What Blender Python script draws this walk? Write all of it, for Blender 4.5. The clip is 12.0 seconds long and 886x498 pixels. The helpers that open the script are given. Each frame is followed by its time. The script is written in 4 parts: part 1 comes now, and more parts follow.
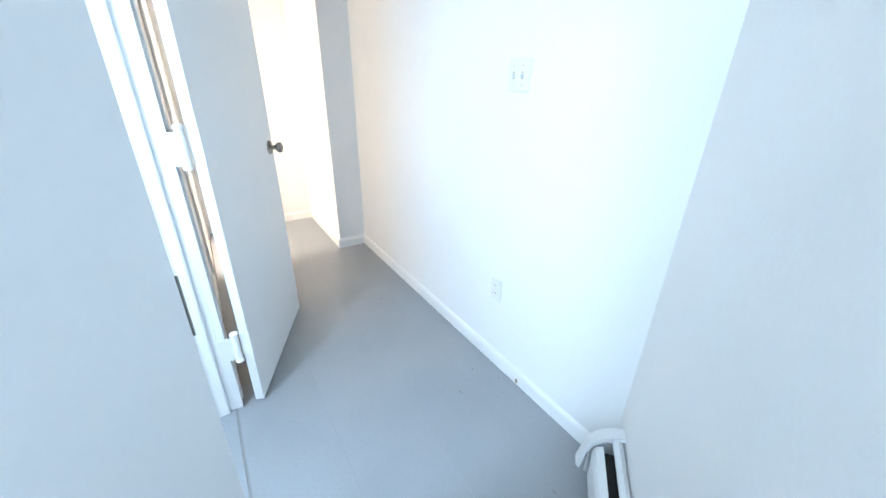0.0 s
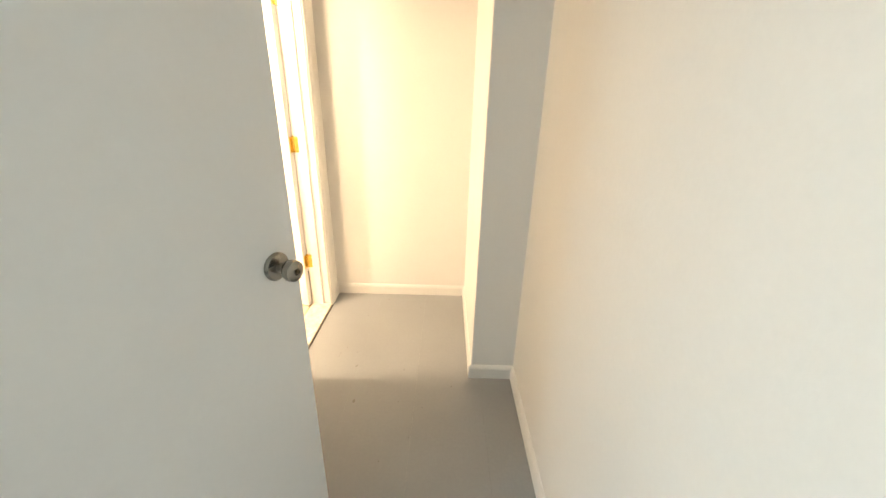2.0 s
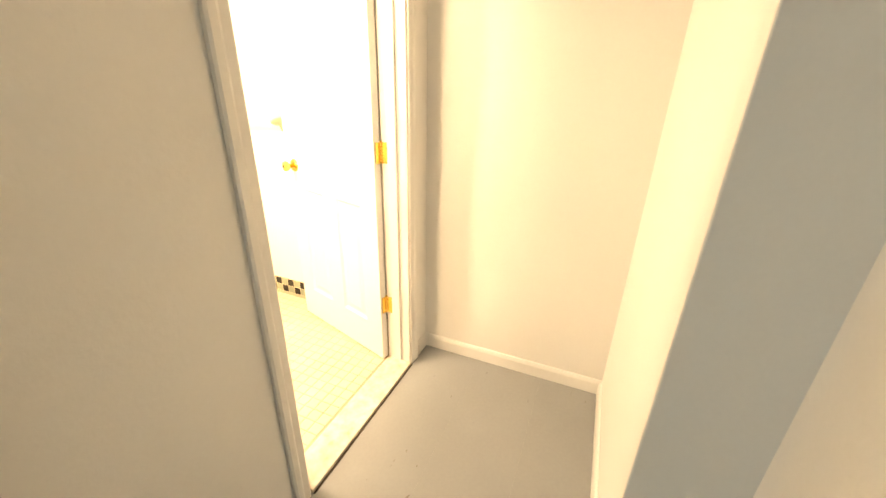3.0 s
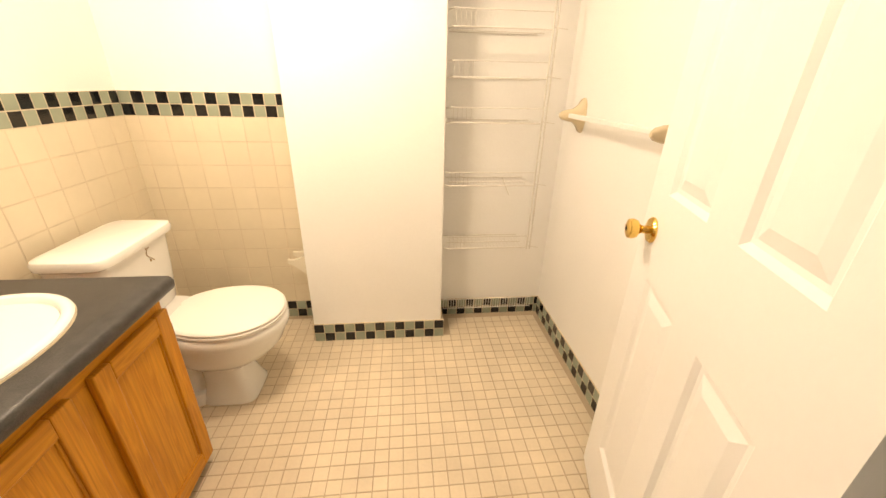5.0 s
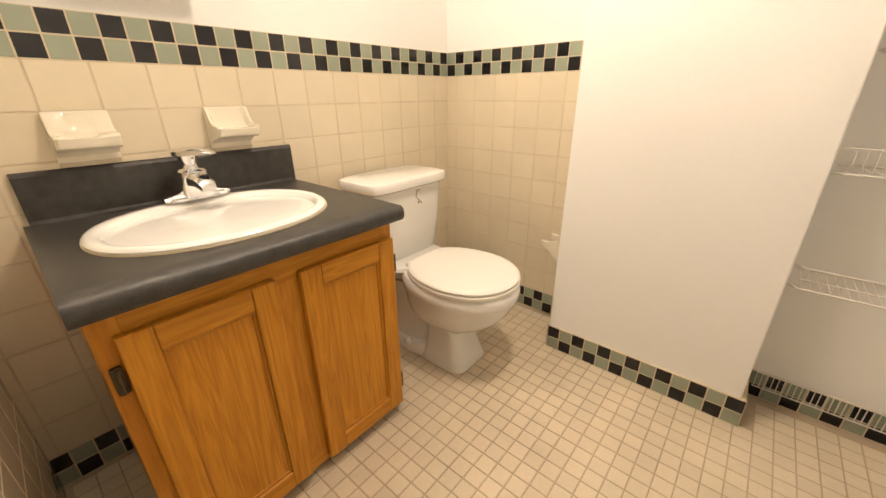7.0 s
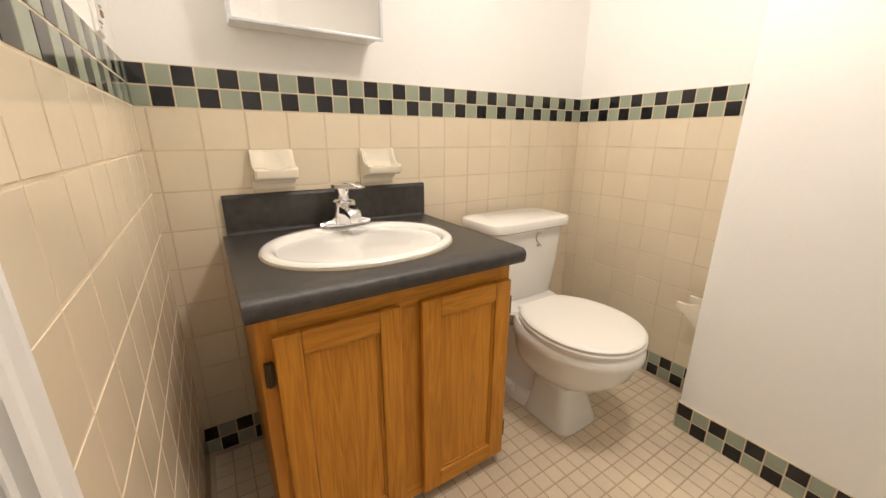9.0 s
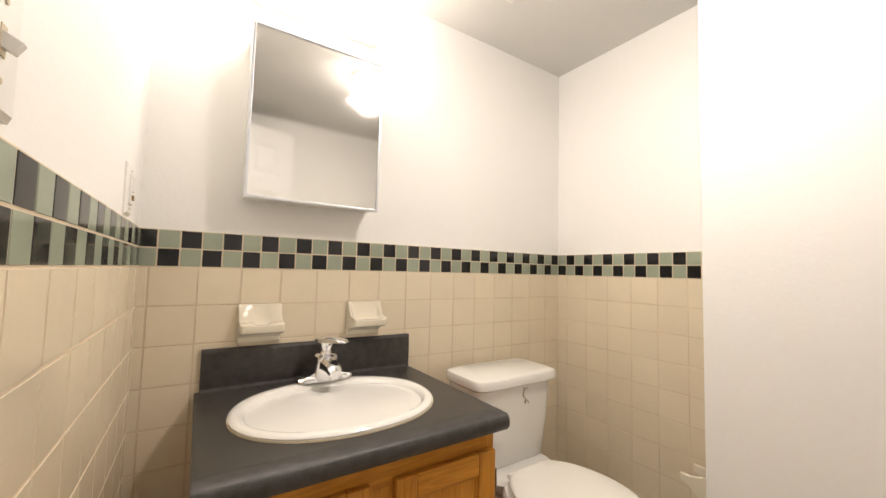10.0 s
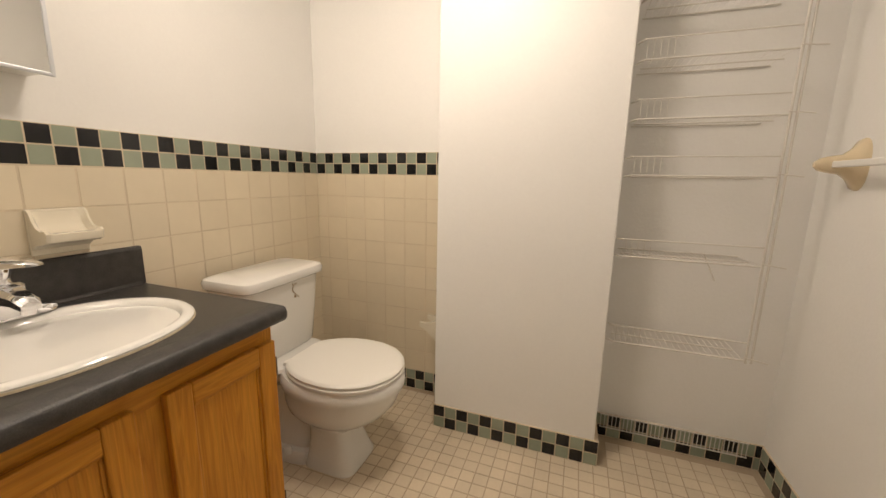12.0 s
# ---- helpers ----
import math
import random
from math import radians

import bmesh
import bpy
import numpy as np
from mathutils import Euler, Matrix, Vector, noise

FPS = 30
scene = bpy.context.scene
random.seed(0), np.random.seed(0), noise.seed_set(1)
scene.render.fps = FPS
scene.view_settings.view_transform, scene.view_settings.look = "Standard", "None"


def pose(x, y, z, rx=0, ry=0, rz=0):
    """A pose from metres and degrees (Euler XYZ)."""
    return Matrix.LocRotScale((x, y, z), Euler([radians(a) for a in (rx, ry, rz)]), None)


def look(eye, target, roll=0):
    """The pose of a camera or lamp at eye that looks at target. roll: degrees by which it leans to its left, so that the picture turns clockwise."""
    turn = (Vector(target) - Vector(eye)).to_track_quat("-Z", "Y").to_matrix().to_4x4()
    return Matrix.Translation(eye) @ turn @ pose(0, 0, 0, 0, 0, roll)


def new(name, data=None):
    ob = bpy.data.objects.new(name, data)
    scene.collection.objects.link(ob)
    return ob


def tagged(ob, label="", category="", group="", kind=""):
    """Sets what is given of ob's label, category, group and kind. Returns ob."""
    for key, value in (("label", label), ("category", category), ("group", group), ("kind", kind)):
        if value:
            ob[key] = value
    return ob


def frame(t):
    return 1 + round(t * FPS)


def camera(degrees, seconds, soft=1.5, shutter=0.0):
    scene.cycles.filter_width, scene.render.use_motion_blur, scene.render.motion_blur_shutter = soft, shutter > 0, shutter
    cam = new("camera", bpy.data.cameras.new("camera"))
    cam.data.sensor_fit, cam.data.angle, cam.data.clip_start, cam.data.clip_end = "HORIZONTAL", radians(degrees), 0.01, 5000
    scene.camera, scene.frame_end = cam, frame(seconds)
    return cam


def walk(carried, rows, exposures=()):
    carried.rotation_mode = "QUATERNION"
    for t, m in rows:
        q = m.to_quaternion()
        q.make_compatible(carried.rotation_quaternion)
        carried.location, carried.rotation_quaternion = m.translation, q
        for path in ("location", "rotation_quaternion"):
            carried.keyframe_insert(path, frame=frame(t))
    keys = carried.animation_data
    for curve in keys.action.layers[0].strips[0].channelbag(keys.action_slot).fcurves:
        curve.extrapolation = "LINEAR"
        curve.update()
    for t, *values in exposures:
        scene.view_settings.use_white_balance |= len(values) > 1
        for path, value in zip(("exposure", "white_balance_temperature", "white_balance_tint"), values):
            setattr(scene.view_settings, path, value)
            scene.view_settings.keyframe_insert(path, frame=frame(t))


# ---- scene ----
cam = camera(100.0, 12.0)
PATH = [
    (0, (-1.78, -0.257, 1.306), (-0.258, -1.247, 0.467), 1.2),
    (0.5, (-1.527, -0.407, 1.321), (0.061, -1.395, 0.613), 0.8),
    (1, (-1.249, -0.606, 1.328), (0.506, -1.24, 0.609), 0.7),
    (1.5, (-0.928, -0.799, 1.328), (0.911, -1.086, 0.596), 1.2),
    (2, (-0.508, -0.922, 1.332), (1.349, -0.917, 0.589), 1.4),
    (2.5, (-0.051, -0.939, 1.32), (1.766, -0.599, 0.556), 1.6),
    (3, (0.338, -0.897, 1.31), (2.044, -0.192, 0.54), 1.5),
    (3.2, (0.468, -0.858, 1.321), (2.103, -0.021, 0.531), 1.2),
    (4.8, (1.212, -0.276, 1.338), (1.606, 1.479, 0.513), 1.9),
    (5, (1.250, -0.214, 1.268), (1.452, 1.601, 0.453), 1.4),
    (5.5, (1.308, -0.047, 1.123), (1.111, 1.781, 0.334), 0.1),
    (6, (1.367, 0.102, 1.046), (0.741, 1.836, 0.270), -0.7),
    (6.5, (1.314, 0.138, 1.023), (0.368, 1.718, 0.241), -0.4),
    (7, (1.297, 0.128, 1.023), (0.101, 1.534, 0.255), -0.5),
    (7.2, (1.311, 0.121, 1.023), (0.026, 1.453, 0.265), -0.5),
    (8.8, (1.275, 0.102, 1.032), (-0.313, 1.115, 0.360), 0.6),
    (9, (1.272, 0.100, 1.029), (-0.346, 1.127, 0.456), 0.2),
    (9.5, (1.278, 0.116, 1.083), (-0.415, 1.155, 0.842), 0.9),
    (10, (1.306, 0.111, 1.109), (-0.363, 1.206, 1.229), 1.4),
    (10.5, (1.328, 0.129, 1.110), (-0.163, 1.453, 1.264), 1.7),
    (11, (1.324, 0.117, 1.108), (0.076, 1.674, 1.247), 1.7),
    (11.5, (1.308, 0.073, 1.089), (0.361, 1.835, 1.064), 1.0),
    (12, (1.296, 0.046, 1.088), (0.637, 1.898, 0.718), 1.1),
]
EXPOSURES = [(0.0, 2.5, 5700, 14), (0.5, 2.22, 6050, 14), (1.0, 2.05, 6500, 14), (2.0, 2.05, 7900, 15), (2.5, 1.92, 8300, 14), (3.0, 1.86, 8800, 14), (4.8, 0.36, 7400, 14), (5.5, 0.18, 6900, 14),
             (6.5, 0.03, 6600, 14), (7.2, -0.12, 6500, 14), (8.8, -0.2, 5950, 14), (9.5, -0.32, 5600, 13), (10.5, -0.5, 5900, 13), (12.0, -0.71, 6150, 14)]
walk(cam, [(t, look(eye, target, roll)) for t, eye, target, roll in PATH], EXPOSURES)

# ---- plan, metres ----
CEIL = 2.178                 # one ceiling height
EAST, SOUTH, NORTH = 2.0425, -0.0325, 1.6945   # bathroom
ALCOVE_BACK = 1.6545
CHASE = (0.769, 1.4315, 1.4495)              # x from, x to, front
HALL_N, HALL_S, NOOK_S, NOOK_E, COL_X = -0.15, -1.292, -1.077, 1.917, 1.046
DOORWALL = -0.34            # face of the wall that holds the hall door
OPEN_L, OPEN_R = 0.980, 1.726             # bathroom doorway
DOOR_H = 2.035
PITCH, TILE = 0.0523, 0.1108
WAINSCOT = 1.1034            # top of the cream tiles


# ---- light ----
def area_lamp(name, m, sx, sy, power, colour):
    data = bpy.data.lights.new(name, "AREA")
    data.shape, data.size, data.size_y, data.energy, data.color = "RECTANGLE", sx, sy, power, colour
    ob = new(name, data)
    ob.matrix_world = m
    return ob


def point_lamp(name, at, radius, power, colour):
    data = bpy.data.lights.new(name, "POINT")
    data.shadow_soft_size, data.energy, data.color = radius, power, colour
    ob = new(name, data)
    ob.location = at
    return ob


WARM = (1.0, 0.835, 0.65)
DAY = (0.66, 0.85, 1.0)
area_lamp("window_daylight", look((-1.03, 0.525, 1.72), (-0.85, 0.1, 0.2)), 0.05, 0.45, 4.6, DAY)
area_lamp("window_skylight", look((-0.80, 0.54, 1.30), (-1.5, -0.6, 0.8)), 0.66, 1.36, 0.4, DAY)
# added fill from behind the first steps, evens out the hall; no known source
area_lamp("west_window_daylight", look((-2.63, 0.43, 1.30), (0.0, -0.5, 0.9)), 0.24, 1.36, 2.9, DAY)
point_lamp("ceiling_bulb", (0.93, 0.89, 2.068), 0.095, 9.3, WARM)
area_lamp("ceiling_bowl_glow", look((0.93, 0.89, 2.048), (0.93, 0.8901, 0)), 0.18, 0.18, 10.0, WARM)
for by in (0.30, 0.42, 0.54):
    point_lamp("vanity_bulb", (0.13, by, 1.99), 0.035, 5.0, WARM)

world = bpy.data.worlds.new("sky")
world.use_nodes = True
scene.world = world
sky = world.node_tree.nodes.new("ShaderNodeTexSky")
sky.sky_type, sky.sun_disc, sky.sun_elevation, sky.sun_rotation = "NISHITA", False, radians(40), radians(120)
world.node_tree.links.new(sky.outputs[0], world.node_tree.nodes["Background"].inputs[0])
world.node_tree.nodes["Background"].inputs[1].default_value = 0.1


# ---- materials ----
def material(name, colour, rough=0.5, metal=0.0, vary=0.06, scale=6.0, grain=120.0, bump=0.02, piece=0.0, second=None, coat=0.0):
    """A surface with colour variation at two scales, fine relief and, for pieces, a change from piece to piece."""
    m = bpy.data.materials.new(name)
    m.use_nodes = True
    n, l = m.node_tree.nodes, m.node_tree.links
    b = n["Principled BSDF"]
    b.inputs["Roughness"].default_value, b.inputs["Metallic"].default_value = rough, metal
    b.inputs["Coat Weight"].default_value, b.inputs["Coat Roughness"].default_value = coat, 0.08
    geo = n.new("ShaderNodeNewGeometry")
    big, fine = n.new("ShaderNodeTexNoise"), n.new("ShaderNodeTexNoise")
    for node, s, d in ((big, scale, 4), (fine, grain, 3)):
        node.inputs["Scale"].default_value, node.inputs["Detail"].default_value = s, d
        l.new(geo.outputs["Position"], node.inputs["Vector"])
    ramp = n.new("ShaderNodeMix")
    ramp.data_type = "RGBA"
    dark = second or tuple(c * (1 - vary * 2.2) for c in colour)
    ramp.inputs["A"].default_value, ramp.inputs["B"].default_value = (*dark, 1), (*colour, 1)
    spread = n.new("ShaderNodeMapRange")
    spread.inputs["From Min"].default_value, spread.inputs["From Max"].default_value = 0.25, 0.72
    l.new(big.outputs["Fac"], spread.inputs["Value"])
    l.new(spread.outputs["Result"], ramp.inputs["Factor"])
    hsv = n.new("ShaderNodeHueSaturation")
    l.new(ramp.outputs["Result"], hsv.inputs["Color"])
    val = n.new("ShaderNodeMapRange")
    val.inputs["To Min"].default_value, val.inputs["To Max"].default_value = 1 - vary, 1 + vary
    l.new(fine.outputs["Fac"], val.inputs["Value"])
    last = val.outputs["Result"]
    if piece:
        info, times, per = n.new("ShaderNodeObjectInfo"), n.new("ShaderNodeMath"), n.new("ShaderNodeMapRange")
        add = n.new("ShaderNodeMath")
        add.operation = "ADD"
        l.new(info.outputs["Random"], add.inputs[0])
        l.new(geo.outputs["Random Per Island"], add.inputs[1])
        per.inputs["From Max"].default_value = 2.0
        per.inputs["To Min"].default_value, per.inputs["To Max"].default_value = 1 - piece, 1 + piece
        times.operation = "MULTIPLY"
        l.new(add.outputs[0], per.inputs["Value"])
        l.new(per.outputs["Result"], times.inputs[0])
        l.new(last, times.inputs[1])
        last = times.outputs[0]
    l.new(last, hsv.inputs["Value"])
    l.new(hsv.outputs["Color"], b.inputs["Base Color"])
    rr = n.new("ShaderNodeMapRange")
    rr.inputs["To Min"].default_value, rr.inputs["To Max"].default_value = max(0.02, rough - 0.08), min(1, rough + 0.08)
    l.new(big.outputs["Fac"], rr.inputs["Value"])
    l.new(rr.outputs["Result"], b.inputs["Roughness"])
    bp = n.new("ShaderNodeBump")
    bp.inputs["Strength"].default_value, bp.inputs["Distance"].default_value = bump, 0.01
    l.new(fine.outputs["Fac"], bp.inputs["Height"])
    l.new(bp.outputs["Normal"], b.inputs["Normal"])
    return m


def oak(name, axis, tone=1.0):
    """Honey oak: long grain streaks along an axis, with open pores."""
    m = bpy.data.materials.new(name)
    m.use_nodes = True
    n, l = m.node_tree.nodes, m.node_tree.links
    b = n["Principled BSDF"]
    geo, info, mp = n.new("ShaderNodeNewGeometry"), n.new("ShaderNodeObjectInfo"), n.new("ShaderNodeMapping")
    off = n.new("ShaderNodeVectorMath")
    off.operation = "ADD"
    l.new(geo.outputs["Position"], off.inputs[0])
    l.new(info.outputs["Random"], off.inputs[1])
    l.new(off.outputs[0], mp.inputs["Vector"])
    s = [13.0, 13.0, 13.0]
    s[axis] = 0.9
    mp.inputs["Scale"].default_value = s
    wave = n.new("ShaderNodeTexNoise")
    wave.inputs["Scale"].default_value, wave.inputs["Detail"].default_value, wave.inputs["Distortion"].default_value = 1.6, 3, 1.2
    l.new(mp.outputs["Vector"], wave.inputs["Vector"])
    rings = n.new("ShaderNodeMath")
    rings.operation = "MULTIPLY"
    rings.inputs[1].default_value = 10.0
    l.new(wave.outputs["Fac"], rings.inputs[0])
    frac = n.new("ShaderNodeMath")
    frac.operation = "PINGPONG"
    frac.inputs[1].default_value = 1.0
    l.new(rings.outputs[0], frac.inputs[0])
    mp2 = n.new("ShaderNodeMapping")
    s2 = [260.0, 260.0, 260.0]
    s2[axis] = 9.0
    mp2.inputs["Scale"].default_value = s2
    l.new(off.outputs[0], mp2.inputs["Vector"])
    pores = n.new("ShaderNodeTexNoise")
    pores.inputs["Scale"].default_value, pores.inputs["Detail"].default_value = 1.0, 2
    l.new(mp2.outputs["Vector"], pores.inputs["Vector"])
    ramp = n.new("ShaderNodeValToRGB")
    e = ramp.color_ramp.elements
    e[0].position, e[0].color = 0.0, (0.57 * tone, 0.222 * tone, 0.014 * tone, 1)
    e[1].position, e[1].color = 1.0, (0.715 * tone, 0.315 * tone, 0.027 * tone, 1)
    l.new(frac.outputs[0], ramp.inputs["Fac"])
    hsv, pv = n.new("ShaderNodeHueSaturation"), n.new("ShaderNodeMapRange")
    pv.inputs["From Min"].default_value, pv.inputs["From Max"].default_value = 0.3, 0.62
    pv.inputs["To Min"].default_value, pv.inputs["To Max"].default_value = 0.86, 1.04
    l.new(pores.outputs["Fac"], pv.inputs["Value"])
    l.new(ramp.outputs["Color"], hsv.inputs["Color"])
    l.new(pv.outputs["Result"], hsv.inputs["Value"])
    l.new(hsv.outputs["Color"], b.inputs["Base Color"])
    bp = n.new("ShaderNodeBump")
    bp.inputs["Strength"].default_value, bp.inputs["Distance"].default_value = 0.12, 0.002
    l.new(pores.outputs["Fac"], bp.inputs["Height"])
    l.new(bp.outputs["Normal"], b.inputs["Normal"])
    b.inputs["Specular IOR Level"].default_value = 0.32
    b.inputs["Roughness"].default_value, b.inputs["Coat Weight"].default_value, b.inputs["Coat Roughness"].default_value = 0.42, 0.05, 0.25
    return m


def glow(name, colour, strength):
    m = bpy.data.materials.new(name)
    m.use_nodes = True
    b = m.node_tree.nodes["Principled BSDF"]
    b.inputs["Base Color"].default_value = (0.8, 0.78, 0.7, 1)
    b.inputs["Emission Color"].default_value, b.inputs["Emission Strength"].default_value = (*colour, 1), strength
    return m


M_WALL = material("white_wall_paint", (0.87, 0.86, 0.83), 0.55, vary=0.02, scale=1.4, grain=90, bump=0.05)
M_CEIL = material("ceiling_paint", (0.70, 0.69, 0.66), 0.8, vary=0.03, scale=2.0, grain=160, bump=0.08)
M_TRIM = material("gloss_white_trim", (0.85, 0.84, 0.81), 0.32, vary=0.02, scale=5, grain=60, bump=0.03)
M_DOOR = material("white_door_paint", (0.85, 0.84, 0.82), 0.38, vary=0.015, scale=3, grain=70, bump=0.03)
M_CREAM = material("cream_glazed_tile", (0.75, 0.66, 0.495), 0.12, vary=0.02, scale=9, grain=40, bump=0.015, piece=0.05)
M_BLACK = material("black_glazed_tile", (0.012, 0.012, 0.014), 0.12, vary=0.1, scale=20, grain=60, bump=0.01, piece=0.3)
M_GREEN = material("sage_glazed_tile", (0.33, 0.37, 0.28), 0.14, vary=0.03, scale=20, grain=60, bump=0.01, piece=0.07)
M_GROUT = material("cream_grout", (0.70, 0.59, 0.425), 0.9, vary=0.10, scale=7, grain=200, bump=0.1)
M_FGROUT = material("floor_grout", (0.53, 0.42, 0.29), 0.9, vary=0.12, scale=5, grain=200, bump=0.1)
M_FTILE = material("matt_beige_floor_tile", (0.71, 0.61, 0.455), 0.38, vary=0.06, scale=5, grain=90, bump=0.04, piece=0.09)
M_VINYL = material("grey_vinyl_floor", (0.335, 0.347, 0.353), 0.42, vary=0.05, scale=2.5, grain=70, bump=0.05, piece=0.025)


def scuffed(m, colour, size, limit):
    """Sparse small scuffs laid over a floor's colour."""
    n, l = m.node_tree.nodes, m.node_tree.links
    b = n["Principled BSDF"]
    was = b.inputs["Base Color"].links[0].from_socket
    geo, mp, no, th, mix = n.new("ShaderNodeNewGeometry"), n.new("ShaderNodeMapping"), n.new("ShaderNodeTexNoise"), n.new("ShaderNodeMapRange"), n.new("ShaderNodeMix")
    mp.inputs["Scale"].default_value, mp.inputs["Rotation"].default_value = (size, size * 2.4, 1), (0, 0, 0.6)
    no.inputs["Scale"].default_value, no.inputs["Detail"].default_value = 1.0, 5
    th.inputs["From Min"].default_value, th.inputs["From Max"].default_value = limit, limit + 0.03
    mix.data_type = "RGBA"
    mix.inputs["B"].default_value = (*colour, 1)
    l.new(geo.outputs["Position"], mp.inputs["Vector"])
    l.new(mp.outputs["Vector"], no.inputs["Vector"])
    l.new(no.outputs["Fac"], th.inputs["Value"])
    l.new(th.outputs["Result"], mix.inputs["Factor"])
    l.new(was, mix.inputs["A"])
    l.new(mix.outputs["Result"], b.inputs["Base Color"])


scuffed(M_VINYL, (0.20, 0.185, 0.16), 14.0, 0.70)
M_SEAM = material("vinyl_seam", (0.30, 0.30, 0.29), 0.9, vary=0.1)
M_MARBLE = material("worn_marble_threshold", (0.78, 0.74, 0.66), 0.3, vary=0.05, scale=26, grain=70, bump=0.03, second=(0.55, 0.46, 0.34))
M_PORCELAIN = material("white_porcelain", (0.82, 0.81, 0.77), 0.10, vary=0.01, scale=3, grain=20, bump=0.004, coat=0.4)
M_SEAT = material("ivory_seat_plastic", (0.82, 0.80, 0.74), 0.36, vary=0.004, scale=5, grain=40, bump=0.01)
M_CERAMIC = material("cream_ceramic", (0.80, 0.74, 0.60), 0.10, vary=0.02, scale=12, grain=30, bump=0.01, coat=0.4)
M_LAMINATE = material("charcoal_laminate", (0.058, 0.053, 0.048), 0.36, vary=0.5, scale=38, grain=340, bump=0.12, second=(0.028, 0.026, 0.024))
M_CHROME = material("chrome", (0.82, 0.82, 0.84), 0.08, 1.0, vary=0.01, bump=0.004)
M_STEEL = material("satin_steel_knob", (0.33, 0.31, 0.275), 0.28, 1.0, vary=0.04, bump=0.02)
M_BRASS = material("polished_brass", (0.83, 0.56, 0.16), 0.16, 1.0, vary=0.05, scale=30, bump=0.01)
M_BRONZE = material("dark_bronze_hinge", (0.10, 0.075, 0.045), 0.42, 0.8, vary=0.12, scale=60, bump=0.05)
M_GRIME = material("dark_joint_grime", (0.13, 0.095, 0.06), 0.9, vary=0.3, scale=40)
M_DARK = material("dark_gap", (0.02, 0.018, 0.015), 0.8, vary=0.1)
M_ALU = material("brushed_aluminium", (0.72, 0.74, 0.77), 0.3, 0.9, vary=0.03, bump=0.01)
M_MIRROR = material("mirror_glass", (0.90, 0.90, 0.88), 0.015, 1.0, vary=0.0, bump=0.0)
M_WIRE = material("white_coated_wire", (0.69, 0.66, 0.60), 0.5, vary=0.02, bump=0.02)
M_HEATER = material("white_heater_enamel", (0.78, 0.78, 0.76), 0.4, vary=0.04, scale=8, bump=0.03)
M_RUST = material("rust_stain", (0.46, 0.32, 0.16), 0.7, vary=0.3, scale=90, grain=300, bump=0.1)
M_TAN = material("tan_glazed_ceramic", (0.74, 0.62, 0.42), 0.14, vary=0.03, scale=20, grain=40, bump=0.01, coat=0.3)
M_CAULK = material("aged_caulk", (0.62, 0.54, 0.38), 0.6, vary=0.1, scale=40, bump=0.05)
M_PLATE = material("white_switch_plastic", (0.80, 0.79, 0.75), 0.35, vary=0.02, bump=0.01)
M_OAK_V, M_OAK_H, M_OAK_D = oak("oak_upright_grain", 2, 0.86), oak("oak_level_grain", 1, 0.86), oak("oak_frame_grain", 2, 0.76)
M_GLASS_LIT = glow("lit_frosted_glass", (1.0, 0.86, 0.62), 8.0)
M_SKYPANE = glow("bright_window_pane", (0.68, 0.88, 1.0), 0.5)


# ---- mesh helpers ----
def link_mesh(name, bm, mat, smooth=False):
    bmesh.ops.recalc_face_normals(bm, faces=bm.faces)
    me = bpy.data.meshes.new(name)
    bm.to_mesh(me)
    bm.free()
    for one in (mat if isinstance(mat, (list, tuple)) else [mat]):
        me.materials.append(one)
    if smooth:
        for p in me.polygons:
            p.use_smooth = True
        me.set_sharp_from_angle(angle=radians(38))
    return new(name, me)


def part(name, bm, mat, parent=None, label="", smooth=False):
    ob = link_mesh(name, bm, mat, smooth)
    if parent is not None:
        ob.parent = parent
    if label:
        ob["label"] = label
    return ob


def thing(name, label, category, at=(0, 0, 0), group="", kind=""):
    ob = new(name)
    ob.location, ob.empty_display_size = at, 0.05
    return tagged(ob, label, category, group, kind)


def box(x0, x1, y0, y1, z0, z1, bevel=0.0, bm=None, segments=2):
    own = bmesh.new()
    bmesh.ops.create_cube(own, size=1)
    for v in own.verts:
        v.co = ((x0 + x1) / 2 + v.co.x * (x1 - x0), (y0 + y1) / 2 + v.co.y * (y1 - y0), (z0 + z1) / 2 + v.co.z * (z1 - z0))
    if bevel:
        bmesh.ops.bevel(own, geom=own.edges[:], offset=bevel, segments=segments, affect="EDGES", profile=0.5)
    return merge(bm, own)


def merge(bm, own):
    if bm is None:
        return own
    me = bpy.data.meshes.new("tmp")
    own.to_mesh(me)
    own.free()
    bm.from_mesh(me)
    bpy.data.meshes.remove(me)
    return bm


def turned(profile, steps=28, m=None, bm=None, sx=1.0, sy=1.0):
    """A lathe shape round z from (radius, height) pairs."""
    own = bmesh.new()
    rings = []
    for r, z in profile:
        rings.append([own.verts.new((sx * r * math.cos(2 * math.pi * i / steps), sy * r * math.sin(2 * math.pi * i / steps), z)) for i in range(steps)])
    for a, b in zip(rings, rings[1:]):
        for i in range(steps):
            own.faces.new((a[i], a[(i + 1) % steps], b[(i + 1) % steps], b[i]))
    for ring in (rings[0], rings[-1]):
        if (ring[0].co - ring[steps // 2].co).length > 1e-4:
            own.faces.new(ring)
    bmesh.ops.remove_doubles(own, verts=own.verts, dist=1e-6)
    if m is not None:
        own.transform(m)
    return merge(bm, own)


def rod(a, b, r, bm=None, steps=10):
    a, b = Vector(a), Vector(b)
    m = Matrix.Translation(a) @ (b - a).to_track_quat("Z", "Y").to_matrix().to_4x4()
    return turned([(r, 0), (r, (b - a).length)], steps, m, bm)


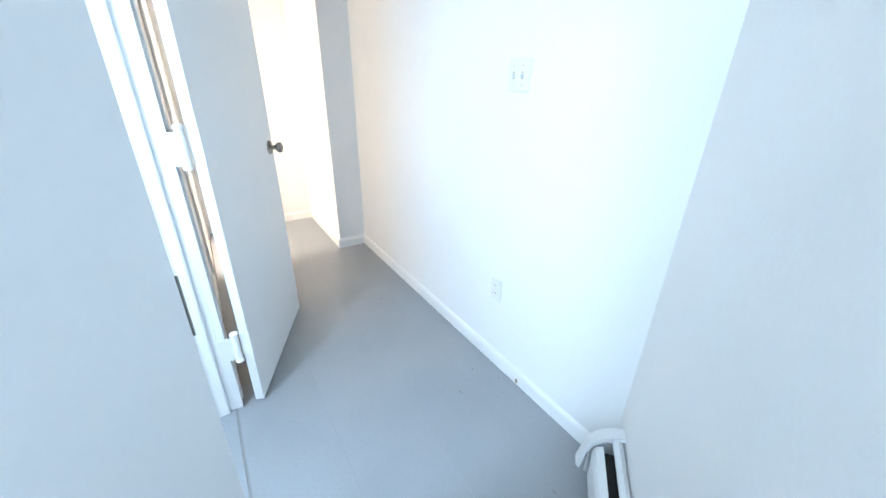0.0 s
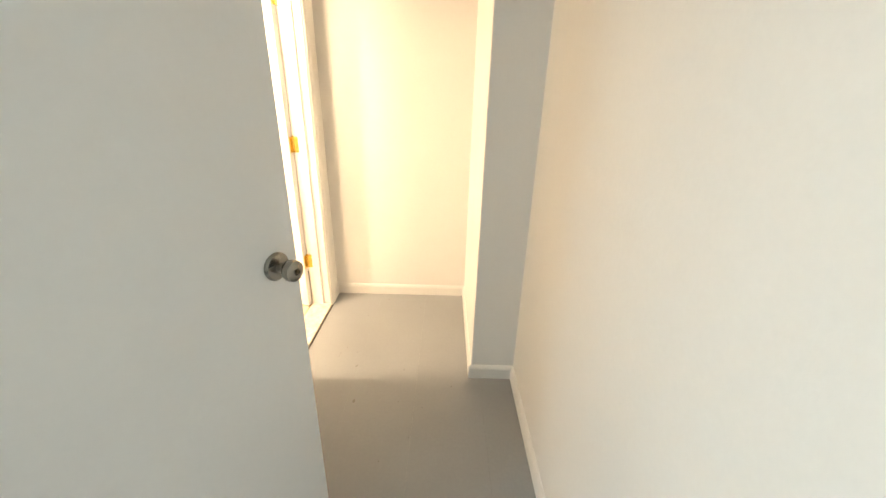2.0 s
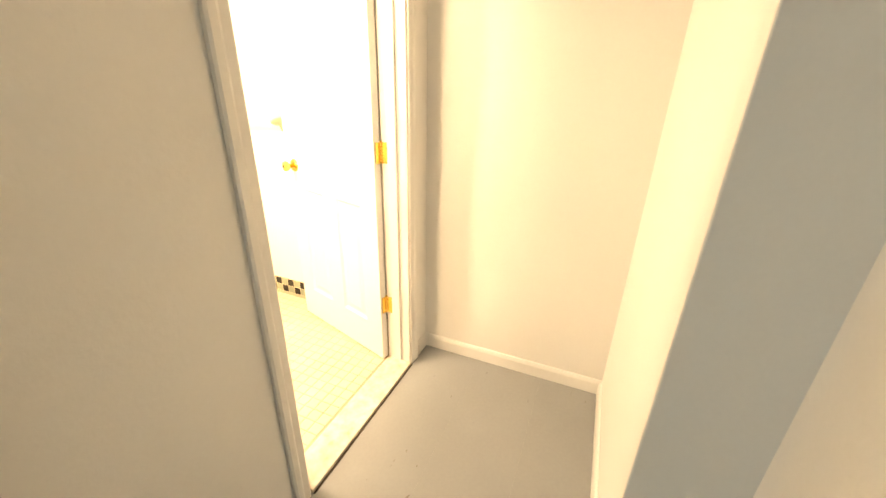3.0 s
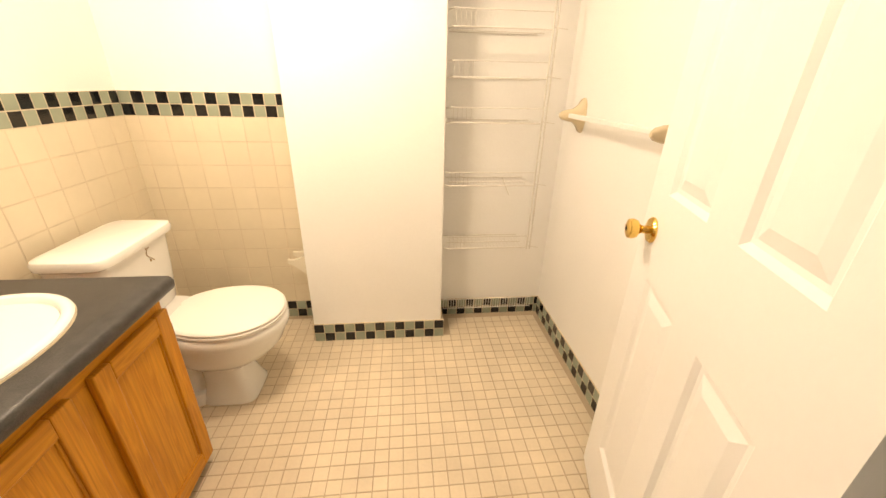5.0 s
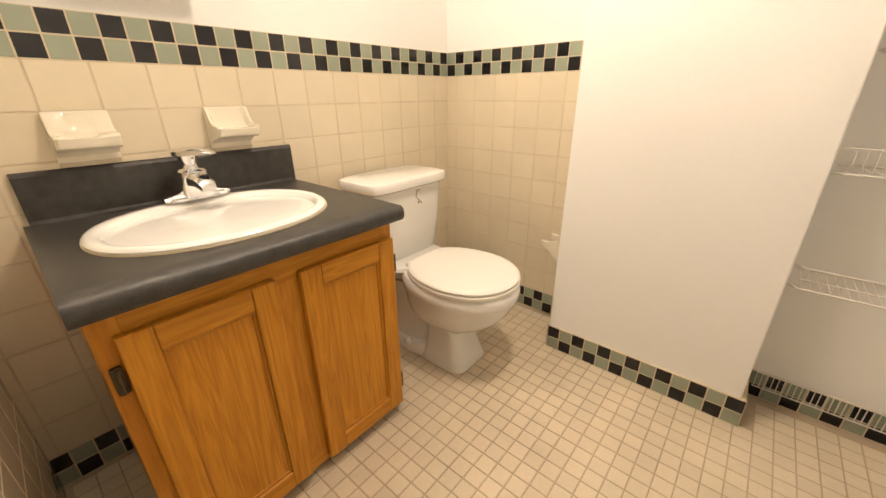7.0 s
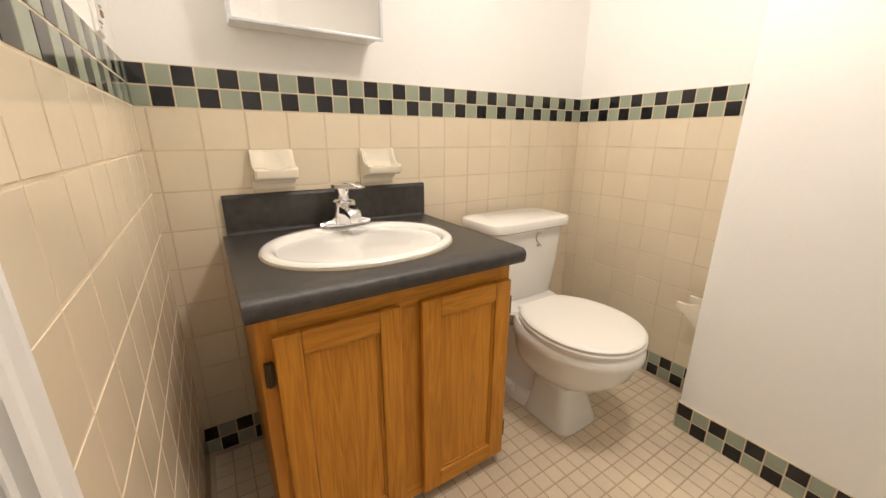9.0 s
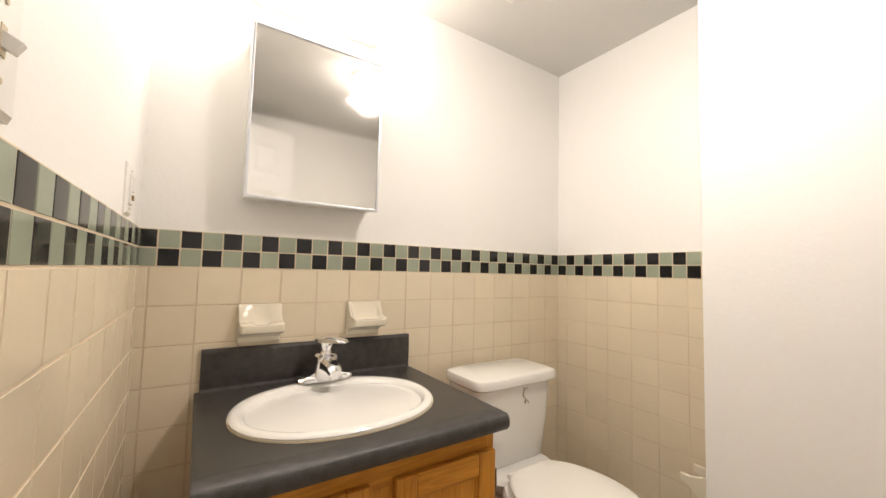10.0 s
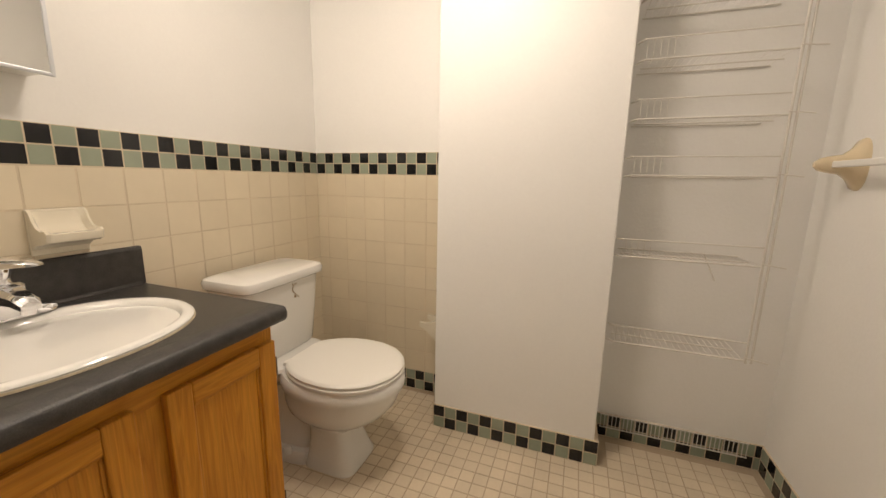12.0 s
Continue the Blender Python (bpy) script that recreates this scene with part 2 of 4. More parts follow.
def loft(sections, bm=None, cap=True):
    """Joins closed loops of equal length, one after another."""
    own = bmesh.new()
    rings = [[own.verts.new(p) for p in s] for s in sections]
    k = len(rings[0])
    for a, b in zip(rings, rings[1:]):
        for i in range(k):
            own.faces.new((a[i], a[(i + 1) % k], b[(i + 1) % k], b[i]))
    if cap:
        own.faces.new(rings[0])
        own.faces.new(rings[-1])
    return merge(bm, own)


def oval(cx, cy, z, ax, ay, steps=36, power=2.0, nose=0.0):
    """A rounded loop; nose stretches its +x half."""
    out = []
    for i in range(steps):
        a = 2 * math.pi * i / steps
        c, s = math.cos(a), math.sin(a)
        c, s = math.copysign(abs(c) ** (2 / power), c), math.copysign(abs(s) ** (2 / power), s)
        out.append((cx + ax * c * (1 + (nose if c > 0 else 0)), cy + ay * s, z))
    return out


def structure(name, bm, mat, label, category):
    return tagged(link_mesh(name, bm, mat), label, category, kind="structure")


# ---- shell: bathroom ----
T = 0.115
structure("wall_bath_west", box(-T, 0, SOUTH - 0.12, NORTH + 0.12, 0, CEIL), M_WALL, "white painted wall above cream tiled wainscot with black and green border", "wall")
wall_w = bpy.data.objects["wall_bath_west"]
wall_n = structure("wall_bath_north", box(0, CHASE[0], NORTH, NORTH + 0.12, 0, CEIL), M_WALL, "white painted wall behind the toilet with cream tiled lower half", "wall")
wall_chase = structure("wall_pipe_chase", box(CHASE[0], CHASE[1], CHASE[2], NORTH + 0.2, 0, CEIL, 0.004), M_WALL, "white boxed-in pipe chase with checkered tile base", "wall")
wall_a = structure("wall_alcove_back", box(CHASE[1], EAST, ALCOVE_BACK, ALCOVE_BACK + 0.12, 0, CEIL), M_WALL, "white painted back wall of the shelving alcove", "wall")
wall_e = structure("wall_bath_east", box(EAST, EAST + T, SOUTH - 0.12, ALCOVE_BACK + 0.12, 0, CEIL), M_WALL, "white painted wall with checkered tile base behind the open door", "wall")
sm = box(0, OPEN_L - 0.02, HALL_N, SOUTH, 0, CEIL)
box(OPEN_R + 0.02, EAST, HALL_N, SOUTH, 0, CEIL, bm=sm)
box(OPEN_L - 0.02, OPEN_R + 0.02, HALL_N, SOUTH, DOOR_H + 0.02, CEIL, bm=sm)
wall_s = structure("wall_bath_south", sm, M_WALL, "white wall with the bathroom doorway through it", "wall")
floor_b = structure("floor_bathroom", box(0, EAST, SOUTH, NORTH, -0.08, 0.0006), M_FGROUT, "small square beige mosaic floor tiles with brown grout", "floor")
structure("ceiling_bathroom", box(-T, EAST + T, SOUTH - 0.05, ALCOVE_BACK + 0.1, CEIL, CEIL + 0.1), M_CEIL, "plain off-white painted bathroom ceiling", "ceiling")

# ---- shell: hall and the room it opens from ----
structure("wall_hall_north", box(DOORWALL + 0.12, -0.001, HALL_N, HALL_N + 0.10, 0, CEIL), M_WALL, "white painted hall wall beside the bathroom doorway", "wall")
structure("wall_hall_end", box(NOOK_E, NOOK_E + 0.12, NOOK_S - 0.1, HALL_N, 0, CEIL), M_WALL, "white painted end wall of the short hall", "wall")
structure("wall_hall_column", box(COL_X, NOOK_E + 0.12, HALL_S - 0.12, NOOK_S, 0, CEIL, 0.004), M_WALL, "white boxed-out corner of the hall wall", "wall")
structure("wall_hall_south", box(-1.345, COL_X, HALL_S - 0.12, HALL_S, 0, CEIL), M_WALL, "long white painted hall wall with switch plate and outlet", "wall")
structure("wall_door_side", box(DOORWALL, DOORWALL + 0.12, -0.155, 0.69, 0, CEIL), M_WALL, "white painted wall that carries the hall door frame", "wall")
ang = math.atan2(0.76, -0.65)
am = box(0, 2.05, 0, 0.12, 0, CEIL)
am.transform(pose(-1.345, HALL_S, 0, 0, 0, math.degrees(ang)))
structure("wall_angled", am, M_WALL, "white painted slanting wall above a baseboard heater", "wall")
# the opening in this wall is added to let the west fill in
wr = box(-2.8, -2.66, 0.1, 0.30, 0, CEIL)
box(-2.8, -2.66, 0.56, 0.69, 0, CEIL, bm=wr)
box(-2.8, -2.66, 0.30, 0.56, 0, 0.6, bm=wr)
box(-2.8, -2.66, 0.30, 0.56, 2.0, CEIL, bm=wr)
structure("wall_room_west", wr, M_WALL, "plain white painted room wall with an opening added for fill light", "wall")
wm = box(-2.8, -1.16, 0.57, 0.69, 0, CEIL)
box(-0.44, DOORWALL, 0.57, 0.69, 0, CEIL, bm=wm)
box(-1.16, -0.44, 0.57, 0.69, 0, 0.6, bm=wm)
box(-1.16, -0.44, 0.57, 0.69, 2.0, CEIL, bm=wm)
structure("wall_room_north", wm, M_WALL, "white painted room wall with a window", "wall")
floor_h = structure("floor_hall", box(-2.8, NOOK_E, HALL_S - 0.05, HALL_N, -0.08, -0.004), M_SEAM, "grey vinyl tile floor with faint seams and scuffs", "floor")
structure("floor_room", box(-2.8, DOORWALL, HALL_N, 0.69, -0.08, -0.001), M_VINYL, "grey vinyl floor of the bright room", "floor")
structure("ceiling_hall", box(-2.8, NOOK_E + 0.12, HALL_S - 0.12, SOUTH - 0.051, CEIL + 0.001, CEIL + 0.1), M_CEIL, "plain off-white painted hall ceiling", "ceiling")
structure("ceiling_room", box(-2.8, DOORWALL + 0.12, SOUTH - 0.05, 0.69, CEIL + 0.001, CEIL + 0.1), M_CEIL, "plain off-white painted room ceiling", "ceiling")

win = thing("window_1", "white framed window with a bright pane", "window", (-0.80, 0.63, 1.30), kind="structure")
win.rotation_euler.z = radians(-90)
wf = bmesh.new()
for y0, y1, z0, z1 in ((-0.36, -0.325, -0.7, 0.7), (0.325, 0.36, -0.7, 0.7), (-0.325, 0.325, -0.7, -0.67), (-0.325, 0.325, 0.67, 0.7), (-0.325, 0.325, -0.015, 0.015)):
    box(-0.03, 0.03, y0, y1, z0, z1, 0.003, wf)
part("window_frame", wf, M_TRIM, win)
part("pane", box(-0.022, -0.018, -0.325, 0.325, -0.67, 0.67), M_SKYPANE, win)
# unseen window, made up to frame the west fill lamp
fill_win = thing("fill_window", "narrow white framed window with a bright pane, added out of view for fill light", "window", (-2.73, 0.43, 1.30), kind="structure")
wf = bmesh.new()
for y0, y1, z0, z1 in ((-0.13, -0.10, -0.7, 0.7), (0.10, 0.13, -0.7, 0.7), (-0.10, 0.10, -0.7, -0.67), (-0.10, 0.10, 0.67, 0.7)):
    box(-0.03, 0.03, y0, y1, z0, z1, 0.003, wf)
part("window_frame", wf, M_TRIM, fill_win)
part("pane", box(-0.002, 0.002, -0.10, 0.10, -0.67, 0.67), M_SKYPANE, fill_win)


# ---- baseboards ----
def baseboard(x0, y0, x1, y1, nx, ny, h=0.075, name="baseboard"):
    """A moulded board along a wall from point to point; n points into the room."""
    prof = [(0, 0), (0.013, 0), (0.013, h - 0.018), (0.010, h - 0.008), (0.005, h), (0, h)]
    s = [[(x + nx * d, y + ny * d, z) for d, z in prof] for x, y in ((x0, y0), (x1, y1))]
    return structure(name, loft(s), M_TRIM, "white painted wooden baseboard, scuffed at the floor", "baseboard")


baseboard(-1.26, HALL_S, COL_X - 0.013, HALL_S, 0, 1)
baseboard(COL_X, HALL_S, COL_X, NOOK_S + 0.013, -1, 0)
baseboard(COL_X, NOOK_S, NOOK_E - 0.013, NOOK_S, 0, 1)
baseboard(NOOK_E, NOOK_S, NOOK_E, HALL_N - 0.013, -1, 0)
baseboard(OPEN_R + 0.085, HALL_N, NOOK_E, HALL_N, 0, -1)
baseboard(DOORWALL + 0.14, HALL_N, OPEN_L - 0.08, HALL_N, 0, -1)
baseboard(DOORWALL, -0.06, DOORWALL, 0.57, -1, 0)


# ---- door frames ----
def casing(width, length, thick=0.016):
    """A moulded casing strip standing on z = 0: width along x, front towards -y."""
    prof = [(0, 0), (0, -0.008), (0.006, -0.011), (width * 0.45, -0.011), (width * 0.6, -thick), (width - 0.006, -thick), (width, -thick + 0.005), (width, 0)]
    return loft([[(x, y, z) for x, y in prof] for z in (0, length)])


frame_b = thing("door_frame", "white moulded door frame of the bathroom with brass hinges", "door frame", (OPEN_L, HALL_N, 0), kind="structure")
W0 = OPEN_R - OPEN_L
for nm, bm in (("jamb", box(-0.02, 0, -0.002, (SOUTH - HALL_N + 0.002), 0, DOOR_H, 0.002)), ("jamb", box(W0, W0 + 0.02, -0.002, (SOUTH - HALL_N + 0.002), 0, DOOR_H, 0.002)), ("head", box(-0.02, W0 + 0.02, -0.002, (SOUTH - HALL_N + 0.002), DOOR_H, DOOR_H + 0.02, 0.002)),
               ("door_stop", box(0, 0.011, 0.045, 0.085, 0, DOOR_H, 0.002)), ("door_stop", box(W0 - 0.011, W0, 0.045, 0.085, 0, DOOR_H, 0.002))):
    part(nm, bm, M_TRIM, frame_b)
for side, y in ((1, -0.002), (-1, (SOUTH - HALL_N + 0.002))):
    for left in (True, False):
        bm = casing(0.036 if left and side < 0 else 0.062, DOOR_H + 0.06)
        bm.transform(Matrix.Translation((-0.008 if left else W0 + 0.008, y, 0)) @ Matrix.Diagonal((-1 if left else 1, side, 1, 1)))
        part("casing", bm, M_TRIM, frame_b)
    bm = casing(0.062, W0 + 0.016)
    bm.transform(Matrix.Translation((-0.008, y, DOOR_H + 0.002)) @ Matrix.Diagonal((1, side, 1, 1)) @ pose(0, 0, 0, 0, 90, 0) @ Matrix.Diagonal((-1, 1, 1, 1)))
    part("head_casing", bm, M_TRIM, frame_b)


def butt_hinge(parent, at, turn, mat, leaf_turn, h=0.089, r=0.0075):
    """Two leaves and a knuckle of three barrels round an upright pin."""
    m = pose(*at, 0, 0, turn)
    bm = box(-0.001, 0.030, -0.0015, 0.0015, -h / 2, h / 2, 0.0006)
    for sx, sz in ((0.012, 0.6), (0.022, 0.0), (0.012, -0.6)):
        turned([(0.0035, 0), (0.003, 0.001), (0.0, 0.0012)], 8, pose(sx, -0.0015, sz * h / 2, 90, 0, 0), bm)
    bm2 = box(-0.001, 0.030, -0.0015, 0.0015, -h / 2, h / 2, 0.0006)
    for sx, sz in ((0.012, 0.6), (0.022, 0.0), (0.012, -0.6)):
        turned([(0.0035, 0), (0.003, 0.001), (0.0, 0.0012)], 8, pose(sx, -0.0015, sz * h / 2, 90, 0, 0), bm2)
    bm2.transform(pose(0, 0, 0, 0, 0, leaf_turn))
    pin = bmesh.new()
    for k in range(5):
        turned([(r * 0.8, 0), (r, 0.001), (r, h / 5 - 0.0015), (r * 0.8, h / 5 - 0.0005)], 14, Matrix.Translation((0, 0, -h / 2 + k * h / 5)), pin)
    turned([(0.004, 0), (0.006, 0.002), (0.004, 0.006), (0, 0.007)], 12, Matrix.Translation((0, 0, h / 2)), pin)
    for nm, b in (("hinge_leaf", bm), ("hinge_leaf", bm2), ("hinge_pin", pin)):
        b.transform(m)
        part(nm, b, mat, parent, smooth=nm == "hinge_pin")


def knob(parent, m, mat, face=0.0, length=0.062, r=0.026, button=True):
    """A round door knob with rose and shank; m puts its axis (z) out of the door."""
    part("knob_rose", turned([(0.033, 0), (0.033, 0.004), (0.029, 0.009), (0.016, 0.012)], 28, m), mat, parent, smooth=True)
    bm = turned([(0.011, 0.010), (0.010, 0.026), (0.014, 0.033), (r * 0.86, 0.038), (r, length * 0.78), (r * 0.93, length * 0.94), (r * 0.6, length), (0.008, length + 0.001), (0.007, length - 0.002), (0, length - 0.002)], 28, m)
    k = part("knob", bm, mat, parent, smooth=True)
    if button:
        part("key_slot", turned([(0.0055, length - 0.002), (0.005, length + 0.0025), (0, length + 0.003)], 14, m), M_BRONZE, k, smooth=True)


# bathroom door: six panels, standing open against the towel rail
BW, BT, BH = 0.715, 0.035, 2.015
bath_door = thing("door_1", "white six-panel door with brass knob, standing open", "door", (1.723, -0.026, 0.012), kind="structure")
bath_door.rotation_euler.z = radians(73.5)


def panel_door(w, t, h):
    """A slab along x with sunk fields and raised panels on both faces."""
    bm = bmesh.new()
    stile, mid = 0.112, 0.108
    cols = ((stile, w / 2 - mid / 2), (w / 2 + mid / 2, w - stile))
    rows = ((0.19, 0.81), (1.03, 1.56), (1.67, h - 0.12))
    xs = sorted({0, w, *[c for col in cols for c in col]})
    zs = sorted({0, h, *[r for row in rows for r in row]})
    for i in range(len(xs) - 1):
        for j in range(len(zs) - 1):
            x0, x1, z0, z1 = xs[i], xs[i + 1], zs[j], zs[j + 1]
            field = any(abs(x0 - c[0]) < 1e-6 for c in cols) and any(abs(z0 - r[0]) < 1e-6 for r in rows)
            for s in (-1, 1):
                y = s * t / 2
                q = [(x0, y, z0), (x1, y, z0), (x1, y, z1), (x0, y, z1)]
                if not field:
                    bm.faces.new([bm.verts.new(p) for p in q])
                    continue
                loops = []
                for inset, depth in ((0, 0), (0.012, 0.009), (0.022, 0.010), (0.048, 0.003)):
                    loops.append([bm.verts.new(p) for p in ((x0 + inset, y - s * depth, z0 + inset), (x1 - inset, y - s * depth, z0 + inset), (x1 - inset, y - s * depth, z1 - inset), (x0 + inset, y - s * depth, z1 - inset))])
                for a, b in zip(loops, loops[1:]):
                    for k in range(4):
                        bm.faces.new((a[k], a[(k + 1) % 4], b[(k + 1) % 4], b[k]))
                bm.faces.new(loops[-1])
    for a, b in (((0, 0), (0, h)), ((w, 0), (w, h)), ((0, 0), (w, 0)), ((0, h), (w, h))):
        bm.faces.new([bm.verts.new(p) for p in ((a[0], -t / 2, a[1]), (b[0], -t / 2, b[1]), (b[0], t / 2, b[1]), (a[0], t / 2, a[1]))])
    bmesh.ops.remove_doubles(bm, verts=bm.verts, dist=1e-5)
    return bm


bm = panel_door(BW, BT, BH)
bm.transform(Matrix.Translation((0.004, BT / 2, 0)))
part("door_leaf", bm, M_DOOR, bath_door)
knob(bath_door, pose(BW - 0.066, BT, 0.928, -90, 0, 0), M_BRASS, button=True)
knob(bath_door, pose(BW - 0.066, 0, 0.928, 90, 0, 0), M_BRASS, button=False)
part("latch_plate", box(BW + 0.003, BW + 0.0055, BT / 2 - 0.012, BT / 2 + 0.012, 0.900, 0.956, 0.0008), M_BRASS, bath_door)
for hz in (0.317, 1.06, 1.80):
    butt_hinge(bath_door, (0.001, -0.003, hz), 90, M_BRASS, 106.5)

# flush hall door, half open into the hall
HW, HT, HH = 0.727, 0.035, 2.01
hall_door = thing("door_2", "plain white flush hall door with steel knob, half open", "door", (-0.356, -0.265, 0.012), kind="structure")
hall_door.rotation_euler.z = radians(-24.9)
part("door_leaf", box(0, HW, 0, HT, 0, HH, 0.002), M_DOOR, hall_door)
knob(hall_door, pose(HW - 0.06, 0, 0.965, 90, 0, 0), M_STEEL, r=0.025)
knob(hall_door, pose(HW - 0.06, HT, 0.965, -90, 0, 0), M_STEEL, r=0.025, button=False)
part("latch_plate", box(HW, HW + 0.002, 0.006, 0.029, 0.937, 0.993, 0.0006), M_STEEL, hall_door)

frame_h = thing("door_frame", "white painted frame of the hall door with painted-over spring hinges", "door frame", (DOORWALL, -0.155, 0), kind="structure")
part("jamb", box(-0.004, 0.124, -0.028, -0.0, 0, CEIL - 0.005, 0.002), M_TRIM, frame_h)
part("door_stop", box(0.045, 0.085, -0.036, -0.025, 0, CEIL - 0.005, 0.002), M_TRIM, frame_h)
bm = casing(0.075, CEIL - 0.006)
bm.transform(Matrix.Translation((-0.004, 0.022, 0)) @ pose(0, 0, 0, 0, 0, -90) @ Matrix.Diagonal((-1, 1, 1, 1)))
part("casing", bm, M_TRIM, frame_h)
for hz in (1.09, 0.31):
    h = 0.135
    bm = turned([(0.010, -h / 2 - 0.004), (0.0155, -h / 2), (0.0155, -h / 2 + 0.008), (0.013, -h / 2 + 0.010), (0.013, h / 2 - 0.010), (0.0155, h / 2 - 0.008), (0.0155, h / 2), (0.009, h / 2 + 0.005), (0, h / 2 + 0.006)], 20, Matrix.Translation((-0.008, -0.060, hz)))
    part("spring_hinge", bm, M_TRIM, frame_h, smooth=True)
    bm = box(-0.007, -0.004, -0.056, -0.004, hz - h * 0.42, hz + h * 0.36, 0.0006)
    for k in (-0.035, 0, 0.035):
        turned([(0.004, 0), (0.003, 0.0012), (0, 0.0014)], 8, Matrix.Translation((-0.006, -0.016, hz + k)) @ pose(0, 0, 0, 0, -90, 0), bm)
    part("hinge_leaf", bm, M_TRIM, frame_h)
    bm = box(-0.0025, 0.0, -0.002, 0.036, hz - 0.012 - h * 0.36, hz - 0.012 + h * 0.42, 0.0006)
    for k in (-0.030, 0, 0.035):
        turned([(0.004, 0), (0.003, 0.0012), (0, 0.0014)], 8, Matrix.Translation((-0.0025, 0.012, hz + k)) @ pose(0, 0, 0, 0, -90, 0), bm)
    part("hinge_leaf", bm, M_TRIM, hall_door)

# open room door next to the camera's first steps
room_door = thing("door_3", "white flush room door seen edge-on, standing open", "door", (-1.098, -0.179, 0.012), kind="structure")
room_door.rotation_euler.z = radians(150)
part("door_leaf", box(0, 0.75, -0.035, 0, 0, 2.01, 0.003), M_DOOR, room_door)
part("latch_plate", box(-0.0025, 0.0, -0.032, 0.003, 0.87, 0.99, 0.0008), M_STEEL, room_door)

# threshold
thr = structure("threshold", box(OPEN_L, OPEN_R, HALL_N - 0.012, SOUTH + 0.003, -0.01, 0.014, 0.004), M_MARBLE, "worn white marble threshold in the bathroom doorway", "threshold")

part("joint_line", box(OPEN_L, OPEN_R, HALL_N - 0.019, HALL_N - 0.0125, -0.006, 0.003), M_GRIME, thr, "dark dirty joint along the threshold")

# ---- baseboard heater under the slanting wall ----
heater = thing("baseboard_heater", "white enamelled baseboard heater with a dark slot and end cap", "heater", (-1.345, HALL_S, 0))
heater.rotation_euler.z = ang
L = 1.9
prof = [(0.006, 0.236), (0.020, 0.245), (0.034, 0.240), (0.036, 0.232), (0.008, 0.228)]
part("top_cover", loft([[(x, -d, z) for d, z in prof] for x in (0.10, L)]), M_HEATER, heater)
part("front_panel", loft([[(x, -d, z) for d, z in ((0.070, 0.045), (0.084, 0.05), (0.088, 0.17), (0.081, 0.194), (0.058, 0.204), (0.057, 0.199), (0.078, 0.189), (0.082, 0.168), (0.078, 0.055), (0.070, 0.051))] for x in (0.10, L)]), M_HEATER, heater)
part("back_plate", box(0.10, L, -0.005, -0.001, 0.02, 0.20), M_HEATER, heater)
fins = box(0.10, L, -0.074, -0.008, 0.075, 0.176)
part("fin_element", fins, M_DARK, heater)
R = 0.118
outer = [(R * math.sin(q), 0.138 + R * math.cos(q)) for q in [i * math.pi / 24 for i in range(13)]] + [(R + 0.004, 0.11), (R + 0.010, 0.085)]
inner = [(d - 0.011 * min(1, i / 5), z - 0.012) for i, (d, z) in enumerate(outer)]
ring = outer + inner[::-1]
cap = loft([[(x, -d, z) for d, z in ring] for x in (0.058, 0.062, 0.096, 0.100)])
box(0.060, 0.066, -0.090, -0.001, 0.02, 0.19, bm=cap)
part("end_cap", cap, M_HEATER, heater, "white curved end cap", smooth=True)

# ---- switch plates and outlets ----
def wall_plate(name, label, category, m, w, h, kind_of):
    """A bevelled plate; m puts its face towards +z, its height along y."""
    t = thing(name, label, category)
    t.matrix_world = m
    part("plate", loft([[(-w / 2, -h / 2, 0), (w / 2, -h / 2, 0), (w / 2, h / 2, 0), (-w / 2, h / 2, 0)], [(-w / 2, -h / 2, 0.003), (w / 2, -h / 2, 0.003), (w / 2, h / 2, 0.003), (-w / 2, h / 2, 0.003)],
                        [(-w / 2 + 0.005, -h / 2 + 0.005, 0.007), (w / 2 - 0.005, -h / 2 + 0.005, 0.007), (w / 2 - 0.005, h / 2 - 0.005, 0.007), (-w / 2 + 0.005, h / 2 - 0.005, 0.007)]]), M_PLATE, t)
    if kind_of == "switches":
        across = (-0.023, 0.023) if w > 0.1 else (0.0,)
        for x in across:
            part("switch_slot", box(x - 0.0055, x + 0.0055, -0.013, 0.013, 0.005, 0.0078, 0.0008), M_CAULK, t)
            bm = box(-0.004, 0.004, -0.006, 0.006, 0, 0.014, 0.001)
            bm.transform(Matrix.Translation((x, 0.002, 0.005)) @ pose(0, 0, 0, 28, 0, 0))
            part("toggle", bm, M_PLATE, t)
        screws = [(x, y) for x in across for y in (-0.032, 0.032)]
    elif kind_of == "rocker":
        part("insert", box(-0.0165, 0.0165, -0.034, 0.034, 0.006, 0.011, 0.0015), M_PLATE, t)
        part("rocker", box(-0.011, 0.011, -0.006, 0.028, 0.010, 0.014, 0.001), M_PLATE, t)
        part("pilot_button", box(-0.008, 0.008, -0.024, -0.013, 0.010, 0.0145, 0.001), M_RUST, t, "small amber pilot button")
        screws = [(0, -0.042), (0, 0.042)]
    else:
        for y in (-0.0195, 0.0195):
            part("socket", loft([oval(0, y, z, 0.0165, 0.0135, 20, 3) for z in (0.005, 0.009)]), M_PLATE, t)
            for x, hh in ((-0.006, 0.008), (0.006, 0.0065)):
                part("slot", box(x - 0.0011, x + 0.0011, y - hh / 2 + 0.002, y + hh / 2 + 0.002, 0.0085, 0.0094), M_DARK, t)
        screws = [(0, 0)]
    for x, y in screws:
        part("screw", turned([(0.003, 0.006), (0.0028, 0.0082), (0, 0.0086)], 10, Matrix.Translation((x, y, 0))), M_CAULK, t, smooth=True)
    return t


